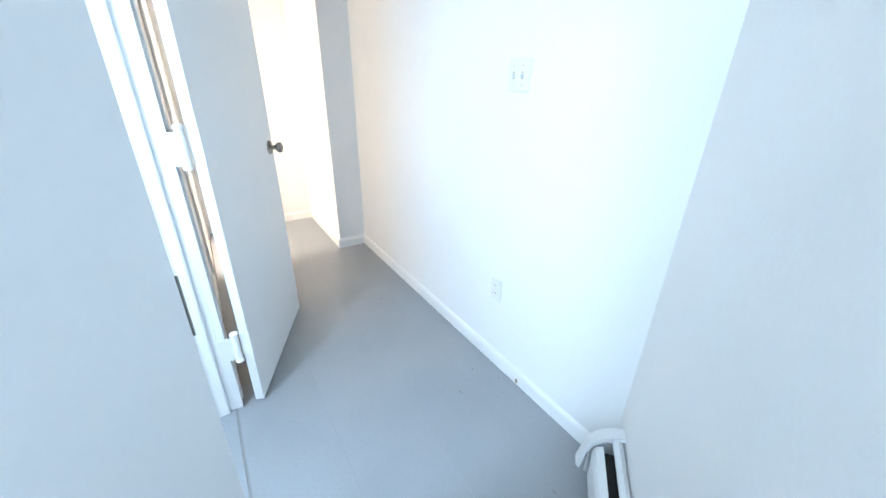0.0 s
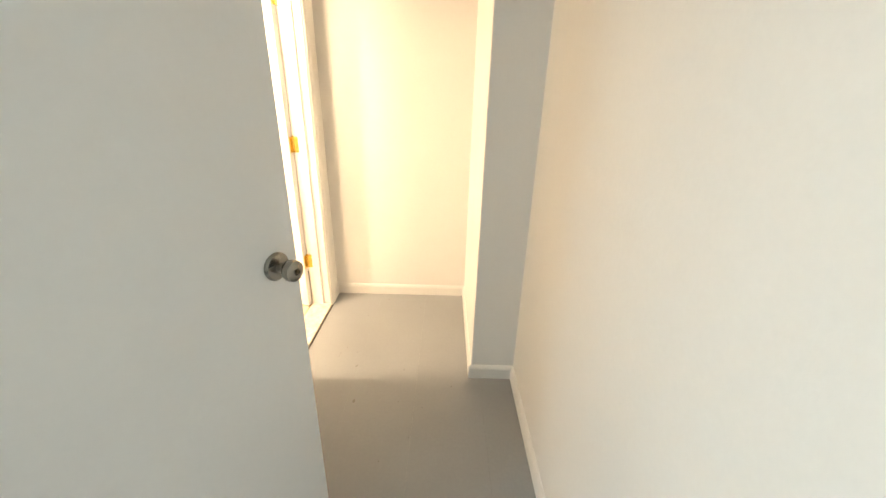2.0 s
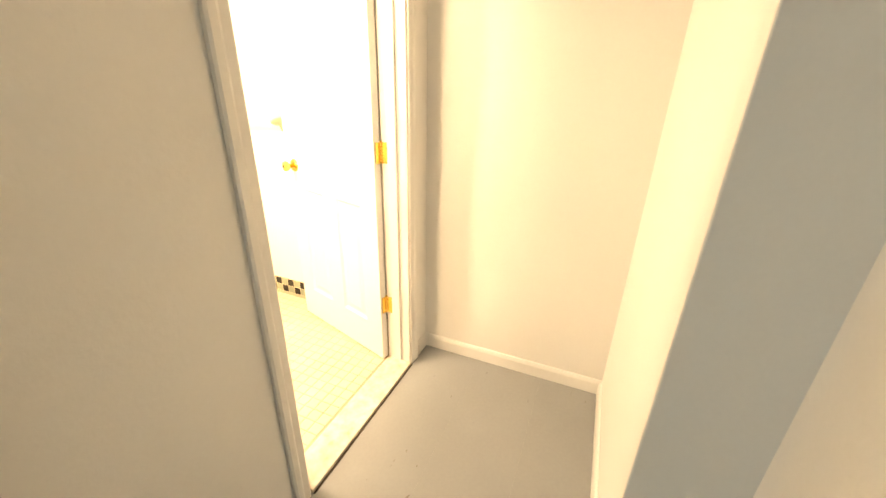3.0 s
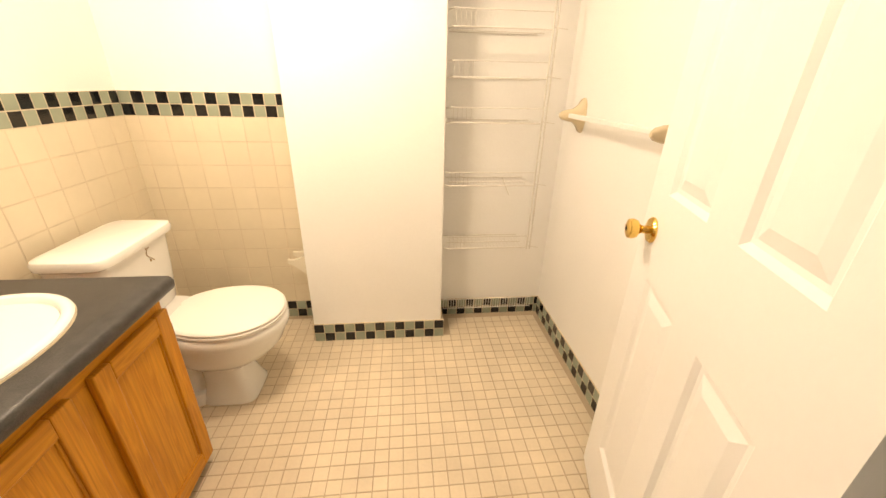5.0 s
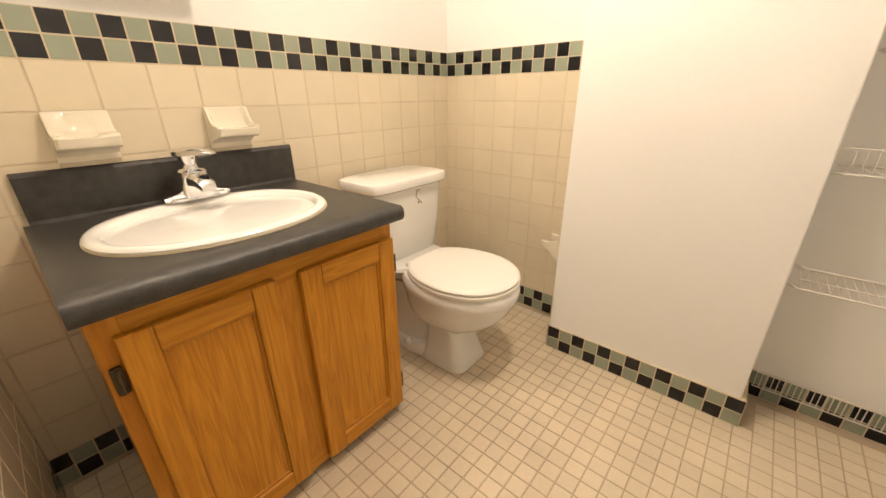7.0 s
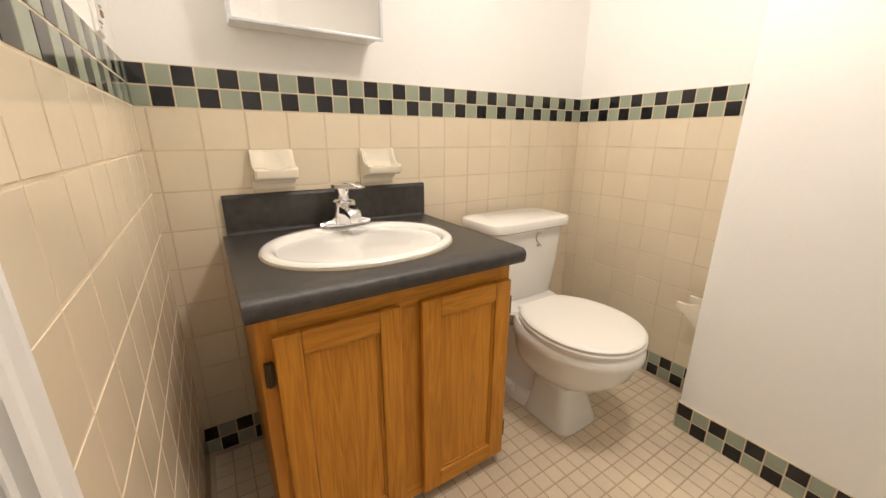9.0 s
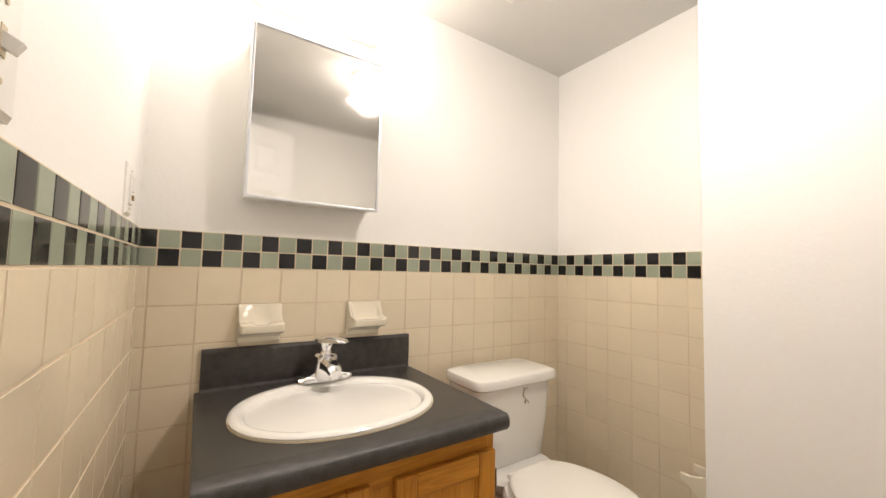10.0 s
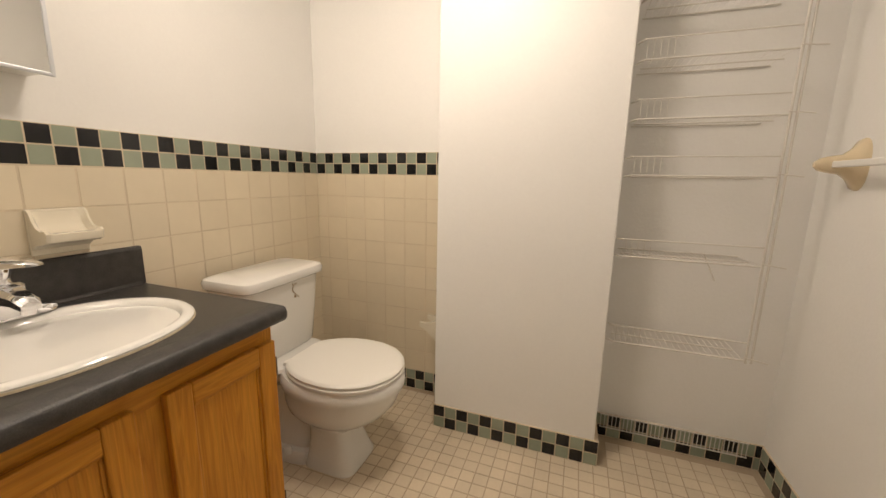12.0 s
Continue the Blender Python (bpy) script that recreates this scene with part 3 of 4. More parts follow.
TO_NORTH = pose(0, 0, 0, 90, 0, 180)     # a plate on a wall that faces north
wall_plate("switch_plate", "white double toggle switch plate on the hall wall", "switch", Matrix.Translation((-0.674, HALL_S, 1.317)) @ TO_NORTH, 0.114, 0.112, "switches")
wall_plate("outlet", "white duplex wall outlet low on the hall wall", "outlet", Matrix.Translation((-0.655, HALL_S, 0.41)) @ TO_NORTH, 0.070, 0.114, "outlet")
wall_plate("light_switch", "white single toggle switch plate beside the bathroom doorway", "switch", Matrix.Translation((0.882, SOUTH, 1.280)) @ TO_NORTH, 0.070, 0.114, "switches")
wall_plate("fan_switch", "white rocker switch with amber button beside the vanity", "switch", Matrix.Translation((0.226, SOUTH, 1.275)) @ TO_NORTH, 0.070, 0.114, "rocker")

st = bmesh.new()
loft([[(-0.862 + 0.007 * math.cos(q) * (1.2 if math.sin(q) > 0 else 0.8), HALL_S + 0.0125 + d, 0.018 + 0.013 * math.sin(q)) for q in [i * math.pi / 6 for i in range(12)]] for d in (0.0, 0.0012)], st)
tagged(part("stain", st, M_RUST), "small brown stain on the white baseboard", "stain")

# ---- vanity cabinet ----
VX, VY0, VY1, VZ = 0.530, 0.136, 0.796, 0.705
vanity = thing("vanity_cabinet", "honey oak vanity cabinet with two recessed-panel doors", "cabinet", (0, VY0, 0))
VW = VY1 - VY0
part("side_panel", box(0.012, VX - 0.02, 0, 0.014, 0.0, VZ, 0.001), M_OAK_D, vanity)
part("side_panel", box(0.012, VX - 0.02, VW - 0.014, VW, 0.0, VZ, 0.001), M_OAK_D, vanity)
for y0, y1, z0, z1, g in ((0, 0.042, 0.03, VZ, M_OAK_V), (VW - 0.042, VW, 0.03, VZ, M_OAK_V), (0.30, 0.375, 0.075, VZ - 0.075, M_OAK_V), (0.042, VW - 0.042, VZ - 0.075, VZ, M_OAK_H), (0.042, VW - 0.042, 0.03, 0.075, M_OAK_H)):
    part("face_frame", box(VX - 0.02, VX, y0, y1, z0, z1, 0.0012), g, vanity)
part("toe_board", box(VX - 0.06, VX - 0.045, 0.014, VW - 0.014, 0, 0.05), M_OAK_D, vanity)
part("cabinet_floor", box(0.012, VX - 0.02, 0.014, VW - 0.014, 0.05, 0.062), M_OAK_D, vanity)


def cabinet_door(y0, y1, z0, z1, hinge_y):
    """Frame-and-panel door: two stiles, two rails, a flat sunk panel with a bead, and two hinges."""
    s, t = 0.054, 0.019
    d = part("door", box(VX + 0.004, VX + 0.010, y0 + s - 0.008, y1 - s + 0.008, z0 + s - 0.008, z1 - s + 0.008), M_OAK_V, vanity)
    for a, b, c, e, g, nm in ((y0, y0 + s, z0, z1, M_OAK_V, "stile"), (y1 - s, y1, z0, z1, M_OAK_V, "stile"), (y0 + s, y1 - s, z1 - s, z1, M_OAK_H, "rail"), (y0 + s, y1 - s, z0, z0 + s, M_OAK_H, "rail")):
        part(nm, box(VX + 0.001, VX + 0.001 + t, a, b, c, e, 0.0035), g, d)
    bead = bmesh.new()
    for a, b, c, e in ((y0 + s, y0 + s + 0.007, z0 + s, z1 - s), (y1 - s - 0.007, y1 - s, z0 + s, z1 - s), (y0 + s, y1 - s, z1 - s - 0.007, z1 - s), (y0 + s, y1 - s, z0 + s, z0 + s + 0.007)):
        box(VX + 0.008, VX + 0.014, a, b, c, e, 0.002, bead)
    part("bead", bead, M_OAK_D, d)
    for hz in (z0 + 0.085, z1 - 0.085):
        bm = box(VX - 0.001, VX + 0.010, hinge_y - 0.009, hinge_y + 0.009, hz - 0.028, hz + 0.028, 0.003)
        rod((VX + 0.010, hinge_y, hz - 0.026), (VX + 0.010, hinge_y, hz + 0.026), 0.0045, bm)
        part("hinge", bm, M_BRONZE, d, "dark bronze hinge")


cabinet_door(0.028, 0.307, 0.048, 0.651, 0.016)
cabinet_door(0.364, 0.652, 0.044, 0.648, VW - 0.002)

# worktop with rolled front edge and low splash back
top = thing("countertop", "charcoal grey laminate vanity top with rolled front edge", "countertop", (0, 0.120, VZ))
TW = 0.688
SINK = (0.296, 0.329)
SRX, SRY = 0.209, 0.262


def holed_slab(x0, x1, y0, y1, z0, z1, cx, cy, ax, ay):
    """A flat slab with an oval hole."""
    corners = [math.atan2(y - cy, x - cx) % (2 * math.pi) for x in (x0, x1) for y in (y0, y1)]
    angles = sorted([i * 2 * math.pi / 48 for i in range(48)] + corners)
    inner, outer = [], []
    for a in angles:
        c, s = math.cos(a), math.sin(a)
        k = min(((x1 - cx) / c if c > 0 else (x0 - cx) / c) if abs(c) > 1e-9 else 9, ((y1 - cy) / s if s > 0 else (y0 - cy) / s) if abs(s) > 1e-9 else 9)
        outer.append((cx + c * k, cy + s * k))
        inner.append((cx + c * ax, cy + s * ay))
    loops = [[(x, y, z) for x, y in ring] for ring, z in ((inner, z1), (outer, z1), (outer, z0), (inner, z0), (inner, z1))]
    bm = loft(loops, cap=False)
    bmesh.ops.remove_doubles(bm, verts=bm.verts, dist=1e-5)
    return bm


part("worktop", holed_slab(0.0, 0.527, 0, TW, 0.001, 0.038, SINK[0], SINK[1], SRX * 0.87, SRY * 0.87), M_LAMINATE, top)
part("rolled_edge", loft([[(x, y, z) for x, z in [(0.5275, 0.001), (0.557, -0.004), (0.573, -0.002), (0.579, 0.008), (0.580, 0.022), (0.576, 0.032), (0.568, 0.0372), (0.5275, 0.038)]] for y in (0, TW)]), M_LAMINATE, top, smooth=True)
part("splash_back", loft([[(0.001, y, 0.038), (0.021, y, 0.038), (0.021, y, 0.150), (0.018, y, 0.157), (0.013, y, 0.160), (0.001, y, 0.160)] for y in (0.012, TW - 0.001)]), M_LAMINATE, top)
part("splash_fillet", loft([[(0.021, y, 0.038), (0.030, y, 0.038), (0.024, y, 0.041), (0.021, y, 0.048)] for y in (0.012, TW - 0.012)]), M_LAMINATE, top)

# drop-in basin
basin = thing("basin", "white oval drop-in sink with caulked rim", "sink", (SINK[0], 0.120 + SINK[1], VZ + 0.038))
rings = [oval(cx, 0, z, ax, ay, 56, 2.15) for ax, ay, cx, z in (
    (SRX, SRY, 0, 0.001), (SRX + 0.001, SRY + 0.001, 0, 0.008), (SRX - 0.003, SRY - 0.003, 0, 0.0125), (SRX - 0.010, SRY - 0.010, 0.001, 0.0155), (SRX - 0.022, SRY - 0.021, 0.004, 0.0152),
    (SRX - 0.030, SRY - 0.029, 0.008, 0.0115), (SRX - 0.036, SRY - 0.036, 0.011, 0.001), (SRX - 0.044, SRY - 0.046, 0.013, -0.022), (0.150, 0.203, 0.017, -0.062), (0.114, 0.156, 0.015, -0.104), (0.058, 0.078, 0.011, -0.130), (0.02, 0.02, 0.006, -0.136))]
part("bowl", loft(rings, cap=True), M_PORCELAIN, basin, smooth=True)
part("caulk_bead", loft([oval(0, 0, z, a, b, 56, 2.15) for z, a, b in ((0.0005, SRX + 0.003, SRY + 0.003), (0.004, SRX + 0.002, SRY + 0.002), (0.005, SRX - 0.006, SRY - 0.006))], cap=False), M_CAULK, basin, smooth=True)
part("drain_ring", turned([(0.024, -0.134), (0.023, -0.132), (0.016, -0.136), (0.012, -0.139), (0, -0.139)], 24, Matrix.Translation((0.016, 0, 0))), M_CHROME, basin, smooth=True)

# centre-set faucet with one lever
fx = SINK[0] - 0.190
faucet = thing("faucet", "chrome single-lever faucet on the sink's rear rim", "faucet", (fx, 0.463, VZ + 0.038 + 0.0185))
part("deck_plate", loft([oval(0, 0, z, a, b, 40, 3.4) for z, a, b in ((0, 0.029, 0.082), (0.006, 0.028, 0.081), (0.014, 0.022, 0.070), (0.018, 0.016, 0.045))]), M_CHROME, faucet, smooth=True)
for sy in (-1, 1):
    part("wing", loft([[(x, sy * y, z) for x, z in ((-w, 0.006), (w, 0.006), (w * 0.7, h), (-w * 0.7, h))] for y, w, h in ((0.020, 0.026, 0.034), (0.045, 0.024, 0.019), (0.078, 0.021, 0.011))]), M_CHROME, faucet)
part("body", loft([oval(cx, 0, z, a, b, 32, 3.4) for z, a, b, cx in ((0.005, 0.030, 0.040, 0), (0.030, 0.029, 0.036, 0), (0.050, 0.030, 0.033, 0.002), (0.058, 0.032, 0.033, 0.004), (0.072, 0.031, 0.032, 0.004), (0.077, 0.024, 0.025, 0.003))]), M_CHROME, faucet, smooth=True)
part("spout", loft([[(x, y, z + dz) for y, dz in ((-w, -h), (-w, h * 0.3), (-w * 0.6, h), (w * 0.6, h), (w, h * 0.3), (w, -h))] for x, z, w, h in ((0.0, 0.050, 0.026, 0.018), (0.045, 0.056, 0.024, 0.015), (0.078, 0.054, 0.021, 0.012), (0.098, 0.047, 0.019, 0.010), (0.107, 0.041, 0.016, 0.008))]), M_CHROME, faucet, smooth=True)
part("aerator", turned([(0.011, 0.022), (0.012, 0.026), (0.012, 0.038)], 18, Matrix.Translation((0.093, 0, 0))), M_CHROME, faucet, smooth=True)
part("cartridge", turned([(0.022, 0.074), (0.019, 0.080), (0.018, 0.088), (0.022, 0.100), (0.026, 0.112), (0.027, 0.118)], 28), M_CHROME, faucet, smooth=True)
part("lever", loft([[(x, y, z + dz) for y, dz in ((-w, -h), (-w, h * 0.2), (-w * 0.75, h * 0.8), (-w * 0.3, h), (w * 0.3, h), (w * 0.75, h * 0.8), (w, h * 0.2), (w, -h))] for x, z, w, h in ((-0.030, 0.117, 0.014, 0.003), (-0.022, 0.119, 0.025, 0.007), (0.0, 0.122, 0.030, 0.010), (0.024, 0.123, 0.029, 0.010), (0.048, 0.121, 0.024, 0.007), (0.068, 0.118, 0.017, 0.004), (0.076, 0.116, 0.008, 0.002))]), M_CHROME, faucet, smooth=True).rotation_euler.z = radians(36)
part("temperature_mark", turned([(0.0035, 0), (0.003, 0.0008), (0, 0.001)], 12, pose(0.0245, 0.004, 0.106, 0, 80, 0)), M_RUST, faucet, "small red temperature mark")
part("lift_rod", turned([(0.0025, 0.01), (0.0025, 0.055), (0.006, 0.058), (0.006, 0.066), (0, 0.068)], 12, Matrix.Translation((-0.026, 0, 0))), M_CHROME, faucet, smooth=True)


faucet.scale = (1.04, 1.04, 1.04)


# ---- ceramic holders on the tile ----
def soap_dish(name, label, at, holes):
    """A ceramic holder on a plate one tile wide, with a curled tray."""
    t = thing(name, label, "soap dish", at)
    w = 0.054
    part("back_plate", box(0, 0.012, -w, w, -0.058, 0.054, 0.004), M_CERAMIC, t)
    under = [(0.074, -0.012), (0.070, -0.021), (0.058, -0.027), (0.032, -0.030), (0.010, -0.044)]
    side = [(0.011, 0.053), (0.020, 0.046), (0.027, 0.026), (0.039, 0.010), (0.055, 0.004), (0.068, 0.006), (0.076, 0.0)] + under
    scoop = [(0.011, 0.053), (0.013, 0.040), (0.016, 0.018), (0.028, 0.000), (0.046, -0.006), (0.062, 0.000), (0.074, -0.002)] + under
    shelf = [(0.011, 0.053), (0.016, 0.044), (0.021, 0.022), (0.030, 0.008), (0.046, 0.003), (0.064, 0.005), (0.075, -0.001)] + under
    inner = shelf if holes else scoop
    secs = [[(0.010 + (x - 0.010) * k, y, z) for x, z in p] for y, k, p in ((-w + 0.001, 0.93, side), (-w + 0.006, 1.0, side), (-w + (0.03 if holes else 0.014), 1.0, inner), (-w + (0.040 if holes else 0.022), 1.0, scoop),
            (w - (0.040 if holes else 0.022), 1.0, scoop), (w - (0.03 if holes else 0.014), 1.0, inner), (w - 0.006, 1.0, side), (w - 0.001, 0.93, side))]
    part("tray", loft(secs), M_CERAMIC, t, smooth=True)
    t.scale = (1.18, 1.13, 1.06)
    if holes:
        for y in (-0.037, 0.037):
            part("brush_hole", turned([(0.0085, 0.0), (0.0075, 0.0022), (0.0055, 0.001), (0, 0.0)], 16, Matrix.Translation((0.056, y, 0.0045))), M_GROUT, t, smooth=True)
    return t


soap_dish("tumbler_holder", "cream ceramic toothbrush holder set into the wall tile", (0.004, 0.281, 0.937), True)
soap_dish("soap_dish", "cream ceramic soap dish set into the wall tile", (0.004, 0.621, 0.937), False)

# ---- toilet ----
TY = 1.142
toilet = thing("toilet", "white two-piece toilet with ivory seat and closed lid", "toilet", (0, TY, 0))


def rrect(cx, cy, z, ax, ay, p=7.0):
    return oval(cx, cy, z, ax, ay, 44, p)


part("tank", loft([rrect(0.165, 0, 0.380, 0.082, 0.150), rrect(0.170, 0, 0.405, 0.092, 0.170), rrect(0.172, 0, 0.55, 0.100, 0.184), rrect(0.174, 0, 0.690, 0.105, 0.193)]), M_PORCELAIN, toilet, smooth=True)
part("tank_lid", loft([rrect(0.176, 0.004, 0.687, 0.110, 0.200), rrect(0.178, 0.004, 0.694, 0.119, 0.208), rrect(0.178, 0.004, 0.713, 0.122, 0.210), rrect(0.178, 0.004, 0.725, 0.117, 0.205), rrect(0.177, 0.004, 0.731, 0.098, 0.188)]), M_PORCELAIN, toilet, smooth=True)
# bowl: from the foot up to the rim
bowl = [oval(0.490, 0, 0.0, 0.108, 0.104, 44, 5), oval(0.490, 0, 0.010, 0.109, 0.105, 44, 5), oval(0.486, 0, 0.05, 0.096, 0.092, 44, 4.5), oval(0.478, 0, 0.11, 0.086, 0.080, 44, 4), oval(0.472, 0, 0.155, 0.088, 0.078, 44, 3.4),
        oval(0.474, 0, 0.180, 0.112, 0.094, 44, 2.8), oval(0.484, 0, 0.205, 0.158, 0.126, 44, 2.4), oval(0.496, 0, 0.240, 0.198, 0.154, 44, 2.25), oval(0.505, 0, 0.275, 0.218, 0.168, 44, 2.15), oval(0.510, 0, 0.312, 0.227, 0.174, 44, 2.1), oval(0.512, 0, 0.330, 0.229, 0.176, 44, 2.1),
        oval(0.514, 0, 0.336, 0.238, 0.185, 44, 2.1), oval(0.515, 0, 0.350, 0.241, 0.188, 44, 2.1), oval(0.515, 0, 0.374, 0.240, 0.187, 44, 2.1), oval(0.514, 0, 0.386, 0.232, 0.179, 44, 2.1)]
part("bowl", loft(bowl), M_PORCELAIN, toilet, smooth=True)
part("pedestal_shelf", loft([rrect(0.245, 0, 0.0, 0.175, 0.108, 5), rrect(0.245, 0, 0.030, 0.174, 0.105, 5), rrect(0.245, 0, 0.045, 0.165, 0.094, 5)]), M_PORCELAIN, toilet, smooth=True)
part("trapway", loft([rrect(0.26, 0, 0.040, 0.145, 0.072, 3.2), rrect(0.26, 0, 0.10, 0.140, 0.060, 3), rrect(0.25, 0, 0.18, 0.150, 0.062, 3), rrect(0.24, 0, 0.26, 0.165, 0.082, 3), rrect(0.235, 0, 0.32, 0.175, 0.105, 3)]), M_PORCELAIN, toilet, smooth=True)
part("tank_shelf", loft([rrect(0.20, 0, 0.315, 0.12, 0.09, 4), rrect(0.17, 0, 0.345, 0.15, 0.13, 4), rrect(0.185, 0, 0.385, 0.165, 0.155, 5), rrect(0.185, 0, 0.396, 0.160, 0.150, 5)]), M_PORCELAIN, toilet, smooth=True)


def seat_loop(z, k, cut=0.338):
    """A round-fronted outline, drawn in towards the hinges and cut straight there."""
    out = []
    for x, y, zz in oval(0.540, 0, z, 0.212 * k, 0.186 * k, 56, 2.1):
        x = 0.540 + (x - 0.540) * (1.0 if x > 0.540 else 1.12)
        out.append((max(x, cut + 0.01 * (1 - k)), y, zz))
    return out


part("seat", loft([seat_loop(0.388, 0.97, 0.346), seat_loop(0.390, 0.995, 0.344), seat_loop(0.400, 1.0, 0.344), seat_loop(0.4035, 0.98, 0.346)]), M_SEAT, toilet, smooth=True)
part("seat_lid", loft([seat_loop(0.4055, 0.95), seat_loop(0.4065, 0.985), seat_loop(0.414, 0.99), seat_loop(0.420, 0.965), seat_loop(0.4222, 0.92), seat_loop(0.4234, 0.7), seat_loop(0.4238, 0.35)]), M_SEAT, toilet, smooth=True)
for y in (-0.072, 0.072):
    part("seat_hinge", loft([rrect(0.328, y, z, a, b, 4) for z, a, b in ((0.386, 0.014, 0.022), (0.402, 0.014, 0.022), (0.409, 0.010, 0.018))]), M_SEAT, toilet, smooth=True)
for y in (-0.098, 0.098):
    part("bolt_cap", turned([(0.018, 0.0), (0.018, 0.012), (0.013, 0.024), (0, 0.028)], 18, Matrix.Translation((0.318, y, 0.036))), M_PORCELAIN, toilet, smooth=True)
# worn place where the flush lever sat
wear = bmesh.new()
curl = [(0.279, 0.036 - 0.016 * math.sin(4.4 * q) + 0.004 * q, 0.674 - 0.060 * q) for q in [i / 9 for i in range(10)]]
for a, b in zip(curl, curl[1:]):
    rod((a[0] - 0.03 * (0.69 - a[2]), a[1], a[2]), (b[0] - 0.03 * (0.69 - b[2]), b[1], b[2]), 0.0017, wear, 6)
for y, z, r in ((0.024, 0.674, 0.0035), (0.042, 0.672, 0.003), (0.036, 0.622, 0.0045)):
    turned([(r, -0.004), (r * 0.8, 0.0012), (0, 0.0014)], 9, Matrix.Translation((0.278, y, z)) @ pose(0, 0, 0, 0, 90, 0), wear, 1.5, 0.8)
part("worn_lever_mount", wear, M_RUST, toilet, "thin brown curl where the flush lever was")
sup = rod((0.012, -0.20, 0.17), (0.06, -0.20, 0.17), 0.008)
turned([(0.015, 0), (0.016, 0.006), (0.013, 0.03), (0.015, 0.035), (0, 0.036)], 14, Matrix.Translation((0.058, -0.20, 0.155)), sup)
rod((0.058, -0.20, 0.185), (0.085, -0.165, 0.40), 0.0055, sup)
part("water_supply", sup, M_STEEL, toilet, "steel water supply valve", smooth=True)

# toilet-paper holder on the chase's side
tp = thing("paper_holder", "cream ceramic toilet-paper holder on the pipe chase", "paper holder", (CHASE[0], 1.56, 0.425))
part("back_plate", box(-0.010, 0, -0.055, 0.055, -0.07, 0.07, 0.004), M_CERAMIC, tp)
for y in (-0.048, 0.048):
    part("arm", loft([[(x, y + dy, z) for dy in (-t, t) for z in ((a, b) if dy < 0 else (b, a))] for x, a, b, t in ((-0.008, 0.055, -0.060, 0.009), (-0.035, 0.036, -0.034, 0.009), (-0.07, 0.026, -0.004, 0.008), (-0.098, 0.028, 0.008, 0.006))]), M_CERAMIC, tp)

# ---- medicine cabinet with a mirror door ----
mc = thing("medicine_cabinet", "mirror-fronted medicine cabinet with thin aluminium frame", "cabinet", (0, 0.416, 1.5735))
part("case", box(0.001, 0.098, -0.202, 0.202, -0.257, 0.257, 0.002), M_PLATE, mc)
door = part("mirror_door", box(0.099, 0.106, -0.204, 0.204, -0.257, 0.257), M_ALU, mc)
part("mirror_glass", box(0.106, 0.1085, -0.200, 0.200, -0.253, 0.253), M_MIRROR, door, "clear mirror glass")
for y0, y1, z0, z1 in ((-0.207, -0.199, -0.2615, 0.2615), (0.199, 0.207, -0.2615, 0.2615), (-0.199, 0.199, -0.2615, -0.2535), (-0.199, 0.199, 0.2535, 0.2615)):
    part("frame_bar", box(0.099, 0.112, y0, y1, z0, z1, 0.0015), M_ALU, door)

door.rotation_euler.y = radians(1.4)

# ---- lamps ----
bar = thing("vanity_light", "lit cream vanity light bar with globe bulbs above the mirror", "wall lamp", (0, 0.42, 2.01))
part("back_bar", box(0.001, 0.045, -0.20, 0.20, -0.055, 0.055, 0.008), M_CERAMIC, bar)
for y in (-0.12, 0.0, 0.12):
    part("socket", turned([(0.022, 0.043), (0.022, 0.056), (0.016, 0.066)], 20, pose(0, y, 0, 0, 90, 0)), M_CERAMIC, bar, smooth=True)
for y in (-0.12, 0.0, 0.12):
    g = part("globe", turned([(0.013, 0.062), (0.026, 0.074), (0.037, 0.095), (0.040, 0.112), (0.035, 0.135), (0.02, 0.148), (0, 0.152)], 24, pose(0, y, 0, 0, 90, 0)), M_GLASS_LIT, bar, "lit frosted globe", smooth=True)
    g.visible_shadow = False
cl = thing("ceiling_light", "lit round frosted-glass ceiling light", "ceiling lamp", (0.93, 0.89, CEIL))
part("pan", turned([(0.10, 0.0), (0.105, -0.01), (0.10, -0.03), (0.09, -0.03)], 36), M_PLATE, cl, smooth=True)
g = part("glass_shade", turned([(0.098, -0.028), (0.108, -0.05), (0.104, -0.075), (0.085, -0.10), (0.05, -0.115), (0.0, -0.12)], 36), M_GLASS_LIT, cl, "lit frosted glass bowl", smooth=True)
g.visible_shadow = False

# ---- ceiling vent ----
vent = thing("ceiling_vent", "square louvred ceiling vent with concentric slats", "vent", (0.397, 0.955, CEIL))
vf = bmesh.new()
for x0, x1, y0, y1 in ((-0.13, 0.13, -0.13, -0.11), (-0.13, 0.13, 0.11, 0.13), (-0.13, -0.11, -0.11, 0.11), (0.11, 0.13, -0.11, 0.11)):
    box(x0, x1, y0, y1, -0.012, 0.0, 0.003, vf)
part("frame", vf, M_PLATE, vent)
part("backing", box(-0.11, 0.11, -0.11, 0.11, -0.003, -0.001), M_DARK, vent)
for k in range(6):
    a = 0.104 - 0.017 * k
    sl = bmesh.new()
    for x0, x1, y0, y1 in ((-a, a, -a, -a + 0.009), (-a, a, a - 0.009, a), (-a, -a + 0.009, -a + 0.009, a - 0.009), (a - 0.009, a, -a + 0.009, a - 0.009)):
        box(x0, x1, y0, y1, -0.012, -0.004, bm=sl)
    part("slat", sl, M_PLATE, vent)

